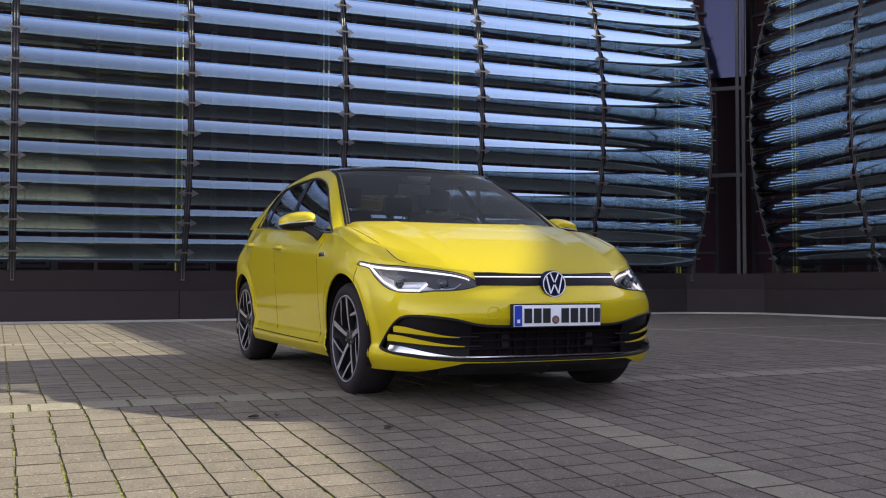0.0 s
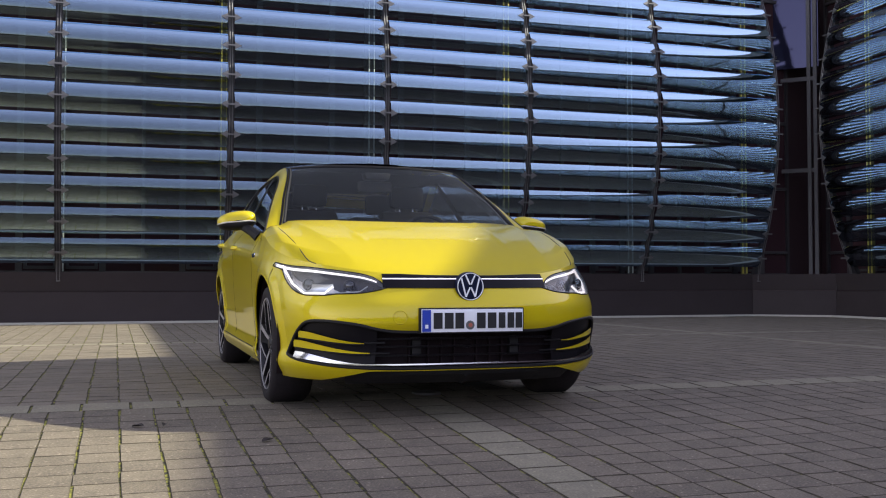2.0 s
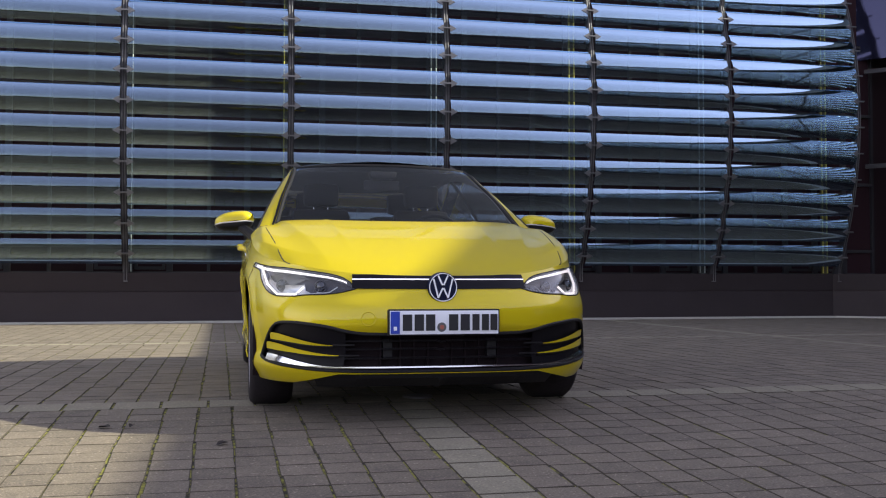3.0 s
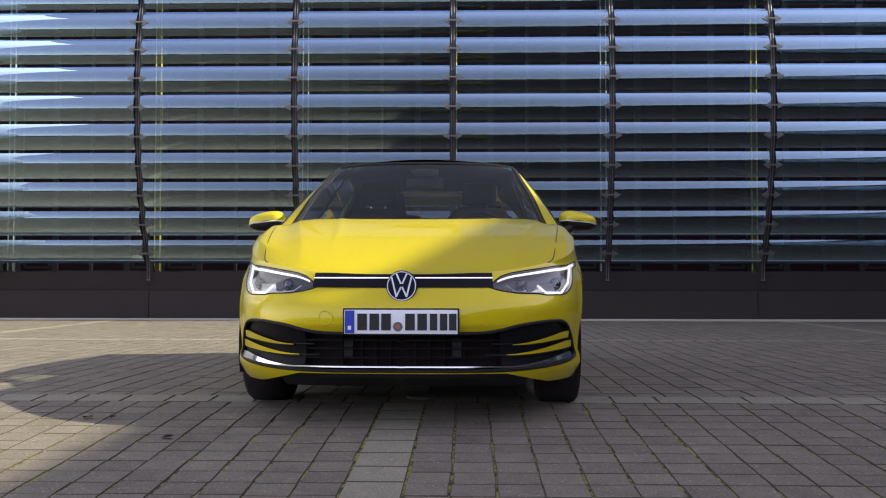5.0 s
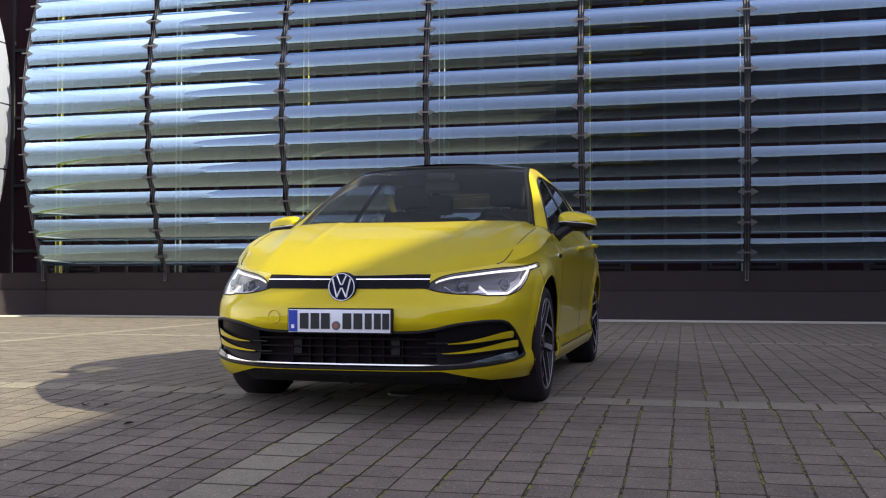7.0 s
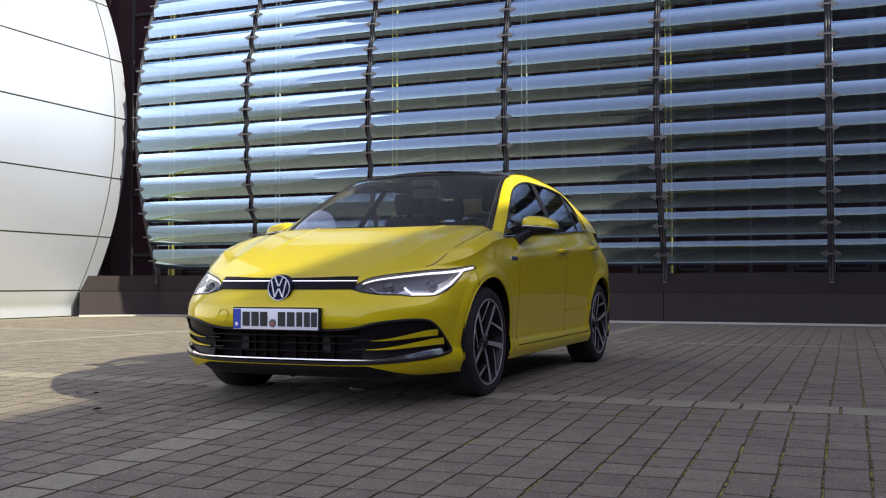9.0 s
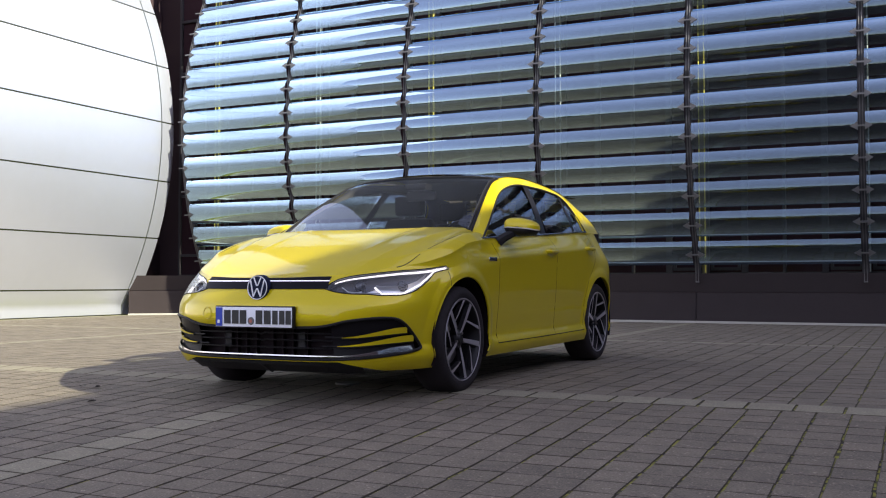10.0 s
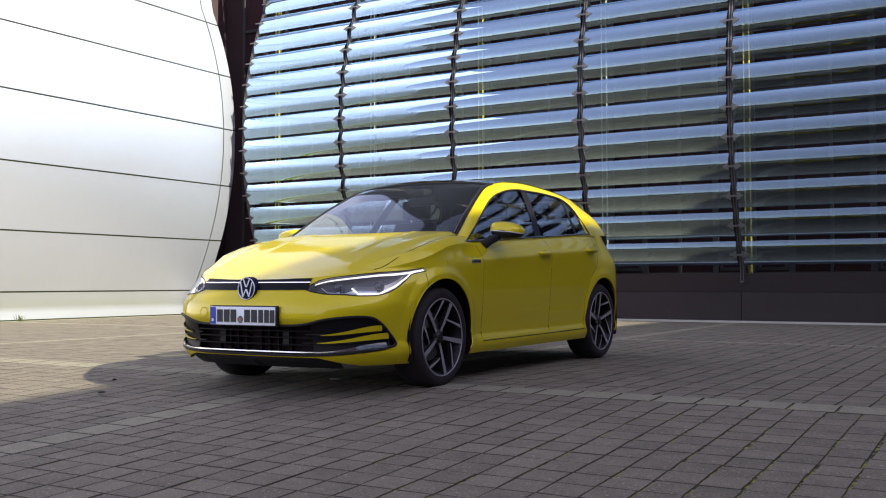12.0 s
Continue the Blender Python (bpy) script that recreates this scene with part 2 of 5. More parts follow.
def thing(name, label, category, m=None, group="", kind=""):
    ob = new(name)
    if m is not None:
        ob.matrix_world = m
    return tagged(ob, label, category, group, kind)


# ---- ground ----
def ground_z(y):
    """The yard falls gently towards the street before the car."""
    return -0.052 * max(0.0, 5.55 - max(y, -1.0))


ys = [-900, -60, -20, -6, -1, 0.5, 2, 3.5, 5.0, 5.45, 5.55, 5.7, 8, 12, 17, 60, 900]
xs = [-900, -60, -20, -8, 0, 8, 14, 60, 900]
gv = [(x, y, ground_z(y) - 0.012) for x in xs for y in ys]
gf = [(i * len(ys) + j, (i + 1) * len(ys) + j, (i + 1) * len(ys) + j + 1, i * len(ys) + j + 1) for i in range(len(xs) - 1) for j in range(len(ys) - 1)]
tagged(mesh_part("ground", [(x, y, z - 0.03) for x, y, z in gv], gf, STREET), "grey paved street ground round the yard", "ground", kind="structure")
bed_y = [y for y in ys if -2 < y < 17] + [16.9]
bed_y = [-1.6] + bed_y
bv = [(x, y, ground_z(y) - 0.0045) for x in (-8.4, 14.6) for y in bed_y]
bf = [(j, len(bed_y) + j, len(bed_y) + j + 1, j + 1) for j in range(len(bed_y) - 1)]
tagged(mesh_part("joint_bed", bv, bf, MOSS), "dark mossy earth in the paving joints", "ground", kind="structure")


# ---- buildings ----
PITCH, ROW, ROW_0 = 2.53, 0.4525, 1.165
TOP = 6.95


def swell(z):
    """How far the barrel-shaped front lies behind its foremost line at height z."""
    return 0.083 * (z - 3.7) ** 2


def lean(z):
    return math.atan(2 * 0.083 * (z - 3.7))


def louvre_mesh(length, glass):
    """One bent glass louvre, convex to -y, along x from 0 to length."""
    outer, inner = [], []
    n = 14
    for k in range(n + 1):
        w = radians(-38 + 76 * k / n)
        outer.append((0.170 - 0.335 * math.cos(w), 0.335 * math.sin(w)))
        inner.append((0.170 - 0.325 * math.cos(w), 0.330 * math.sin(w)))
    ring = outer + inner[::-1]
    m = len(ring)
    verts, faces = [], []
    for x in (0, length):
        verts += [(x, a, b) for a, b in ring]
    for k in range(m):
        j = (k + 1) % m
        faces.append((k, m + k, m + j, j))
    for k in range(n):
        for o, rev in ((0, False), (m, True)):
            q = (o + k, o + k + 1, o + m - 2 - k, o + m - 1 - k)
            faces.append(q if rev else q[::-1])
    me = bpy.data.meshes.new("glass_louvre")
    me.from_pydata(verts, [], faces)
    me.materials.append(glass)
    me.shade_smooth()
    me.set_sharp_from_angle(angle=radians(50))
    return me


def clamp_mesh(sides=(1, -1)):
    """A pin with a three-cornered end plate to each side, about x = 0."""
    v, f = box_vf(-0.055, 0.055, -0.19, -0.165, -0.012, 0.012)
    for sg in sides:
        tri = [(sg * 0.05, -0.172, 0.062), (sg * 0.05, -0.172, -0.062), (sg * 0.155, -0.176, 0.0), (sg * 0.05, -0.16, 0.062), (sg * 0.05, -0.16, -0.062), (sg * 0.155, -0.164, 0.0)]
        v, f = both((v, f), (tri, [(0, 1, 2), (5, 4, 3), (0, 3, 4, 1), (1, 4, 5, 2), (2, 5, 3, 0)]))
    me = bpy.data.meshes.new("clamp")
    me.from_pydata(v, [], f)
    me.materials.append(FIN)
    return me


CLAMP_ME, CLAMP_FIRST, CLAMP_LAST = clamp_mesh(), clamp_mesh((1,)), clamp_mesh((-1,))
LOUVRE_ME = louvre_mesh(PITCH - 0.10, LOUVRE)
LOUVRE_DULL_ME = louvre_mesh(PITCH - 0.10, LOUVRE_DULL)


def louvre_front(name, label, bays, m, rows, top, louvre):
    """A louvred front of so many bays along local x, foremost line at local y = 0, facing -y."""
    base = thing(name, label, "facade", m, kind="structure")
    for b in range(bays):
        for r in range(rows):
            z = ROW_0 + ROW * r
            ob = new("glass_louvre", louvre)
            ob.parent = base
            ob.matrix_basis = pose(b * PITCH + 0.05, swell(z) + 0.165, z, -math.degrees(lean(z)), 0, 0)
    for b in range(bays + 1):
        for r in range(rows):
            z = ROW_0 + ROW * r
            ob = new("clamp", CLAMP_FIRST if b == 0 else CLAMP_LAST if b == bays else CLAMP_ME)
            ob.parent = base
            ob.matrix_basis = pose(b * PITCH, swell(z) + 0.165, z, -math.degrees(lean(z)), 0, 0)
        zs = [0.62 + (top - 0.62) * k / 24 for k in range(25)]
        v = []
        for z in zs:
            v += [(b * PITCH + dx, swell(z) + dy, z) for dx, dy in ((-0.052, 0.10), (0.052, 0.10), (0.052, 0.19), (-0.052, 0.19))]
        f = [(k * 4 + j, k * 4 + (j + 1) % 4, k * 4 + 4 + (j + 1) % 4, k * 4 + 4 + j) for k in range(24) for j in range(4)]
        mesh_part("mullion", v, f, MULLION, base, "dark steel mullion bowed like the front", sharp=30)
        for dx in (-0.020, 0.020):
            mesh_part("stay_rod", *tube([(b * PITCH + dx, min(swell(z) + 0.05, 0.70), z) for z in [0.66, 0.80] + zs[1:]], 0.0065, 6), CLAMP, base, "thin steel rod")
        mesh_part("rod_foot", *box_vf(b * PITCH - 0.026, b * PITCH + 0.026, 0.685, 0.762, 0.655, 0.675), CLAMP, base, smooth=False)
        mesh_part("inner_post", *box_vf(b * PITCH - 0.05, b * PITCH + 0.05, 1.16, 1.22, 0.80, top - 0.2), YELLOW_POST if b % 2 == 0 else PALE_POST, base, "pale yellow post behind the louvres" if b % 2 == 0 else "pale grey post behind the louvres", smooth=False)
        # two added rods per post imitate the glints seen through the louvres
        for dx in (-0.045, 0.045):
            mesh_part("post_edge", *tube([(b * PITCH + dx, 1.15, z) for z in (0.82, 2.5, 4.5, top - 0.22)], 0.012, 6), YELLOW_GLINT if b % 2 == 0 else PALE_GLINT, base, "glossy rod along the post")
    return base


def plinth_run(name, length, m, back=0.0, n=0):
    """Dark metal plinth panels, undercut at the foot, with a pale kerb line."""
    base = thing(name, "dark grey sheet-metal plinth with thin joints", "plinth", m, kind="structure")
    n = n or max(1, round(length / (2 * PITCH)))
    w = length / n
    for k in range(n):
        a, b = k * w + 0.006, (k + 1) * w - 0.006
        v = []
        for x in (a, b):
            v += [(x, 0.772 - back, -0.02), (x, 0.788 - back, 0.488), (x, 1.2, 0.488), (x, 1.2, -0.02)]
        mesh_part("panel", v, [(0, 1, 5, 4), (1, 2, 6, 5), (0, 3, 2, 1), (4, 5, 6, 7), (0, 4, 7, 3), (2, 3, 7, 6)], PLINTH, base, smooth=False)
    v, f = box_vf(0, length, 0.752 - back, 1.3, 0.498, 0.80)
    v = [(x, y + 0.064 if y < 1.0 and z < 0.6 else y + 0.008 if y < 1.0 else y, z) for x, y, z in v]
    mesh_part("upper_band", v, f, PLINTH, base, "dark sheet-metal band under the windows", smooth=False)
    v, f = box_vf(0, length, 0.83 - back, 1.3, 0.482, 0.50)
    mesh_part("shadow_gap", v, f, RECESS, base, smooth=False)
    v, f = box_vf(0, length, 0.60 - back, 0.83 - back, -0.02, 0.028)
    mesh_part("kerb", v, f, KERB, base, "pale stone edging at the foot", smooth=False)
    return base


def glazing(name, length, m, top, step=PITCH / 4):
    """Dark curtain wall behind the louvres: panes, posts and rails."""
    base = thing(name, "dark glazed wall with grey bars behind the louvres", "window wall", m, kind="structure")
    n = round(length / step)
    rails = (0.80, 1.25, 2.55, 3.9, 5.25, 6.4, 7.9)
    rails = [z for z in rails if z < top]
    for k in range(n):
        for a, b in zip(rails, rails[1:]):
            v, f = box_vf(k * step + 0.03, (k + 1) * step - 0.03, 1.52, 1.55, a + 0.03, b - 0.03)
            mesh_part("pane", v, f, WINDOW_GLASS, base, smooth=False)
    for k in range(n + 1):
        h = 0.05 if k % 4 else 0.025
        v, f = box_vf(k * step - h, k * step + h, 1.46, 1.60, 0.78, top)
        mesh_part("post", v, f, WINDOW_BAR, base, smooth=False)
    for k in range(0, n, 4):
        for x0 in (k * step + step, k * step + 2 * step):
            for a, b, c, d in ((0.07, 0.12, 0.86, 1.20), (step - 0.12, step - 0.07, 0.86, 1.20), (0.12, step - 0.12, 0.86, 0.91), (0.12, step - 0.12, 1.15, 1.20)):
                v, f = box_vf(x0 + a, x0 + b, 1.475, 1.515, c, d)
                mesh_part("sash", v, f, WINDOW_BAR, base, smooth=False)
    for z in rails:
        v, f = box_vf(0, length, 1.47, 1.59, z - 0.03, z + 0.03)
        mesh_part("rail", v, f, WINDOW_BAR, base, smooth=False)
    return base


FRONT = 15.80
X_LEFT = 3.02 - 4 * PITCH
front_m = pose(X_LEFT, FRONT, 0)
louvre_front("wall_north", "bowed front of horizontal bent-glass louvres on steel mullions", 8, front_m, 15, 8.0, LOUVRE_ME)
plinth_run("plinth_north", 13.05 + 7.09, pose(-7.09, FRONT, 0))
glazing("windows_north", 36 * PITCH / 4, pose(X_LEFT - PITCH / 2, FRONT, 0), 8.0)

# the wing that closes the yard to the east, seen end on
WING_X = 13.76
wing_m = pose(WING_X, 15.52, 0, 0, 0, -90)
louvre_front("wall_east", "bowed side wing of duller grey bent-glass louvres", 8, wing_m, 12, TOP, LOUVRE_DULL_ME)
plinth_run("plinth_east", 25.3, pose(WING_X, 15.60, 0, 0, 0, -90), 0.35)
turn_a = math.degrees(math.atan2(15.60 - 16.59, 14.20 - 13.05))
plinth_run("plinth_corner", math.hypot(14.20 - 13.05, 15.60 - 16.59), pose(13.05, 16.59, 0, 0, 0, turn_a) @ pose(0, -0.79, 0), 0.0, 1)
plinth_run("plinth_west", math.hypot(1.15, 0.99), pose(-7.09 - 1.15, 15.60, 0, 0, 0, -turn_a) @ pose(0, -0.79, 0), 0.0, 1)
glazing("windows_east", 40 * PITCH / 4, pose(WING_X, 17.1, 0, 0, 0, -90), TOP)
# corner recesses, roofs and closing walls
def slab_box(name, label, cat, x0, x1, y0, y1, z0, z1, mat, kind="structure"):
    v, f = box_vf(x0, x1, y0, y1, z0, z1)
    return tagged(mesh_part(name, v, f, mat, smooth=False), label, cat, kind=kind)


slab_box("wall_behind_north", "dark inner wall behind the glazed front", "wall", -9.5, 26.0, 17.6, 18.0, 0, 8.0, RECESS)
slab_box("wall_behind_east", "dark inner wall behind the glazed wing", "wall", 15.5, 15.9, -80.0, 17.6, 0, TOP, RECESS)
# added, never in view: hides the sky from the windscreen's reflections
slab_box("wall_north_upper", "plain grey wall added out of view to darken the windscreen's reflection", "wall", -8.3, 17.0, 17.7, 18.0, 8.26, 24.0, WALL_PLAIN)
# added, unseen: cuts low eastern sky from the louvres, below the sun's line
slab_box("wall_east_upper", "plain grey wall added out of view to darken the louvres' reflections", "wall", 20.0, 20.3, -60.0, 16.8, TOP + 0.51, 10.7, WALL_PLAIN)
slab_box("roof_north", "flat grey roof over the louvred front", "roof", -9.6, 26.0, 17.4, 26.0, 8.0, 8.25, ROOFING)
slab_box("roof_east", "flat grey roof over the side wing", "roof", 14.35, 26.0, -80.0, 16.9, TOP, TOP + 0.506, ROOFING)
corner = thing("corner_post", "dark steel post in the glazed corner recess", "post", pose(14.62, 16.75, 0, 0, 0, -45))
for dx in (-0.06, 0.06):
    v, f = box_vf(dx - 0.035, dx + 0.035, -0.05, 0.05, 0.79, TOP)
    mesh_part("upright", v, f, WINDOW_BAR, corner, smooth=False)
v, f = box_vf(-0.78, 0.12, 0.06, 0.075, 5.0, 6.9)
mesh_part("pane", v, f, RECESS_GLASS, corner, "bluish glass pane reflecting the sky", smooth=False)
for z in (2.9, 4.75):
    v, f = box_vf(-0.6, 0.06, -0.03, 0.03, z - 0.04, z + 0.04)
    mesh_part("crossbar", v, f, WINDOW_BAR, corner, smooth=False)


def white_wing():
    """White barrel-shaped wing of large smooth panels with thin joints."""
    base = thing("wall_west", "bowed white metal-panelled wing with thin joints", "facade", pose(-7.40, 0, 0), kind="structure")
    # levels above about 7 m are unseen, added to whiten the windscreen's reflection
    levels = [0.0, 0.51, 1.56, 2.70, 3.88, 5.04, 6.2, 7.35, 8.5, 9.6, 10.7, 11.8, 12.9, 14.0, 15.1, 16.2, 17.3, 18.4, 19.5]
    ends = [15.95, 15.59, 10.33, 8.20]

    def x_at(z):
        return -swell(min(max(z, 0.2), 6.5)) - 0.20 * min(3.5, max(0.0, z - 6.5)) - 0.10 * max(0.0, z - 10.0)

    for z0, z1 in zip(levels, levels[1:]):
        for y1, y0 in zip(ends, ends[1:]):
            g = 0.014
            n = 8
            v, f = [], []
            for k in range(n + 1):
                z = z0 + g + (z1 - z0 - 2 * g) * k / n
                v += [(x_at(z), y0 + g, z), (x_at(z), y1 - g, z), (x_at(z) - 0.03, y1 - g, z), (x_at(z) - 0.03, y0 + g, z)]
            for k in range(n):
                for j in range(4):
                    f.append((k * 4 + j, k * 4 + (j + 1) % 4, k * 4 + 4 + (j + 1) % 4, k * 4 + 4 + j))
            f += [(3, 2, 1, 0), (n * 4, n * 4 + 1, n * 4 + 2, n * 4 + 3)]
            mesh_part("panel", v, f, WHITE_PANEL, base, sharp=30)
    zs = [0.0, 0.2] + [0.2 + 19.3 * k / 45 for k in range(1, 46)]
    v = []
    for z in zs:
        v += [(x_at(z) - 0.035, 8.22, z), (x_at(z) - 0.035, 15.93, z), (x_at(z) - 0.5, 15.93, z)]
    f = [(k * 3 + j, k * 3 + j + 1, k * 3 + 4 + j, k * 3 + 3 + j) for k in range(46) for j in range(2)]
    mesh_part("backing", v, f, PANEL_GAP, base, "dark backing behind the joints")
    return base


white_wing()
slab_box("roof_west", "flat roof over the white wing", "roof", -20.0, -10.0, 8.20, 15.76, 19.0, 19.15, ROOFING)
slab_box("wall_west_back", "plain rear wall of the white wing", "wall", -20.0, -19.7, 8.20, 15.7, 0, 19.0, WALL_PLAIN)
slab_box("wall_west_end", "plain end wall of the white wing", "wall", -19.7, -10.3, 8.21, 8.45, 0, 19.0, WALL_PLAIN)
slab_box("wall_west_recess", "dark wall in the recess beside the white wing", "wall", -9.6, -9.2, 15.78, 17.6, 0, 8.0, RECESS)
slab_box("wall_east_back", "plain rear wall of the side wing", "wall", 25.7, 26.0, -80.0, 26.0, 0, TOP, WALL_PLAIN)
slab_box("wall_north_back", "plain rear wall of the louvred building", "wall", -9.6, 25.7, 25.7, 26.0, 0, 8.0, WALL_PLAIN)


def far_woods():
    """Distant trees across the street: many small clumps."""
    rnd = random.Random(5)
    v, f = [], []
    for k in range(420):
        x, y, z = rnd.uniform(-90, 90), -48 - rnd.uniform(0, 14), rnd.uniform(0.3, 3.2)
        r = rnd.uniform(1.0, 2.2)
        m = len(v)
        for a in range(5):
            for b in range(6):
                lat, lon = math.pi * (a + 0.5) / 5 - math.pi / 2, 2 * math.pi * b / 6
                q = r * rnd.uniform(0.75, 1.2)
                v.append((x + q * math.cos(lat) * math.cos(lon), y + q * math.cos(lat) * math.sin(lon), max(-0.4, z + q * math.sin(lat))))
        for a in range(4):
            for b in range(6):
                f.append((m + a * 6 + b, m + a * 6 + (b + 1) % 6, m + a * 6 + 6 + (b + 1) % 6, m + a * 6 + 6 + b))
    return tagged(mesh_part("far_woods", v, f, FOLIAGE, smooth=False), "dense green trees far across the street", "woods", kind="stuff")


far_woods()


# small things on the ground
lv, lf = lathe([(0.003, 0.0), (0.003, 0.075), (0.005, 0.082), (-0.01, 0.088)], 28)
tagged(mesh_part("drain_cover", [(x + 3.03, y + 5.56, z + 0.002) for z, x, y in lv], lf, STEEL), "small round metal cover set in the paving", "drain cover")


def weed(x, y, seed, blades, tall):
    rnd = random.Random(seed)
    v, f = [], []
    for _ in range(blades):
        a, h = rnd.uniform(0, 6.28), tall * rnd.uniform(0.5, 1.0)
        bx, by = x + rnd.gauss(0, 0.03), y + rnd.gauss(0, 0.04)
        dx, dy = math.cos(a), math.sin(a)
        k = len(v)
        for t, w in ((0.0, 0.006), (0.5, 0.005), (0.85, 0.003)):
            px, py, pz = bx + dx * h * 0.5 * t * t, by + dy * h * 0.5 * t * t, h * t
            v += [(px - dy * w, py + dx * w, pz), (px + dy * w, py - dx * w, pz)]
        v.append((bx + dx * h * 0.5, by + dy * h * 0.5, h * 0.95))
        f += [(k, k + 1, k + 3, k + 2), (k + 2, k + 3, k + 5, k + 4), (k + 4, k + 5, k + 6)]
    return tagged(mesh_part("weed_tuft", v, f, FOLIAGE), "small green weed growing at the foot of the white wall", "weed")


weed(-8.10, 11.30, 3, 26, 0.13)
DRY_LEAF = material("dry_leaf", (0.025, 0.018, 0.014), 0.8, grain=0.3, scale=200)


def dry_leaf(x, y, turn, long):
    """A small curled leaf lying flat."""
    def fn(u, v):
        w = math.sin(math.pi * (0.04 + 0.92 * u)) ** 0.8 * 0.38 * (2 * v - 1)
        return (long * (u - 0.5), long * w, 0.003 + 0.010 * (2 * v - 1) ** 2 * math.sin(math.pi * u) + 0.006 * u)
    ob = mesh_part("dry_leaf", *sheet(fn, 10, 4), DRY_LEAF)
    ob.matrix_world = pose(x, y, ground_z(y) + 0.001, 0, 0, turn)
    return tagged(ob, "small dark curled dry leaf lying on the paving", "leaf", "dry leaves on the paving")


dry_leaf(1.96, 4.44, 25, 0.055)
dry_leaf(1.43, 4.89, -35, 0.060)
dry_leaf(1.55, 4.90, 70, 0.035)
# ---- the car: s runs from the nose to the tail, x to its left side ----
LEN, MID = 4.284, 2.17
FRONT_AXLE, REAR_AXLE, WHEEL_R = 0.87, 3.506, 0.316
NOSE, TAIL, EXP = 0.93, 0.66, 2.7
car = thing("car", "yellow-green five-door hatchback with black roof and alloy wheels", "car", pose(2.998, 4.645 + MID, -0.004, 0.35, 0, -0.6))

nose_s = curve((0.15, 0.14), (0.19, 0.058), (0.24, 0.042), (0.30, 0.05), (0.40, 0.022), (0.46, 0.0), (0.53, 0.004), (0.60, 0.03), (0.66, 0.055), (0.72, 0.10), (0.80, 0.14))
tail_s = curve((0.15, 0.12), (0.25, 0.02), (0.55, 0.0), (0.75, 0.05), (0.95, 0.09), (1.06, 0.13))
width = curve((0.15, 0.845), (0.20, 0.876), (0.25, 0.892), (0.285, 0.885), (0.32, 0.872), (0.45, 0.884), (0.60, 0.896), (0.76, 0.902), (0.815, 0.9055), (0.84, 0.9035), (0.865, 0.890), (0.93, 0.848), (1.06, 0.787))
shoulder_z = curve((1.0, 0.785), (1.30, 0.808), (2.28, 0.868), (3.2, 0.918), (3.6, 0.922), (4.0, 0.905))
ARCH_R, ARCH_Z = 0.366, 0.325
bluff = curve((0.15, 2.9), (0.30, 3.2), (0.50, 3.1), (0.62, 2.7), (0.75, 2.35))
lamp_edge = curve((0.05, 0.655), (0.35, 0.688), (0.60, 0.747), (0.85, 0.810))
edge_z = curve((0.05, 0.655), (0.20, 0.690), (0.35, 0.728), (0.60, 0.806), (0.85, 0.876), (1.10, 0.916), (1.32, 0.928), (1.6, 0.945), (2.45, 0.992), (3.5, 1.052), (3.9, 1.06), (4.284, 1.03))
spine_z = curve((0.0, 0.655), (0.12, 0.692), (0.3, 0.765), (0.6, 0.866), (0.9, 0.947), (1.2, 1.012), (1.5, 1.05))


def pillar_x(z):
    """Half width of the glasshouse at height z."""
    return 0.845 - 0.455 * (z - 0.93) - 0.17 * (z - 0.93) ** 2


fold_in = curve((0.2, 0.368), (0.6, 0.392), (1.1, 0.432), (1.3, 0.45))
fold_out = curve((0.2, 0.505), (0.56, 0.565), (0.85, 0.625), (1.19, 0.686), (1.35, 0.71))


def hood_z(x, s, fold=1.0):
    """Height of the bonnet: a flat middle, an inner and an outer fold, and round wing tops."""
    a = min(0.875, abs(x))
    crown = 1 - (a / 0.875) ** 3.6
    fi, fo = fold_in(s), fold_out(s)
    if a < fi:
        folded = 1 - 0.02 * (a / fi) ** 2
    elif a < fo:
        folded = 0.98 - 0.03 * (a - fi) / (fo - fi)
    else:
        q = (a - fo) / (0.875 - fo)
        folded = 0.95 * (1 - q ** 4)
    fade = fold * min(1, max(0, s - 0.10) * 4)
    dip = 0.016 * math.sin(math.pi * min(1.0, max(0.0, (a - fo) / (0.82 - fo)))) * fade
    ridge = 0.0030 * math.exp(-((a - fi) / 0.022) ** 2) * min(1, max(0, s - 0.35) * 2.5)
    return edge_z(s) + (spine_z(s) - edge_z(s)) * (crown + (folded - crown) * fade) + ridge - dip


def outline():
    """The plan outline of the half body: length along it, share of the half width, s."""
    rows = []
    for k in range(121):
        w = math.pi / 2 * k / 120
        rows.append((math.sin(w) ** (2 / EXP), NOSE * (1 - math.cos(w) ** (2 / EXP))))
    for k in range(1, 60):
        rows.append((1.0, NOSE + (LEN - TAIL - NOSE) * k / 60))
    for k in range(121):
        w = math.pi / 2 * k / 120
        rows.append((math.cos(w) ** (2 / 2.7), LEN - TAIL + TAIL * math.sin(w) ** (2 / 2.7)))
    out, total = [], 0.0
    for k, (x, s) in enumerate(rows):
        if k:
            total += math.hypot((x - rows[k - 1][0]) * 0.90, s - rows[k - 1][1])
        out.append((total, x, s))
    return np.array(out)


OUT = outline()
P_MAX = float(OUT[-1, 0])


def plan(p):
    return float(np.interp(p, OUT[:, 0], OUT[:, 1])), float(np.interp(p, OUT[:, 0], OUT[:, 2]))


def p_of_s(s):
    k = OUT[:, 2].searchsorted(s)
    return float(np.interp(s, OUT[:, 2], OUT[:, 0]))


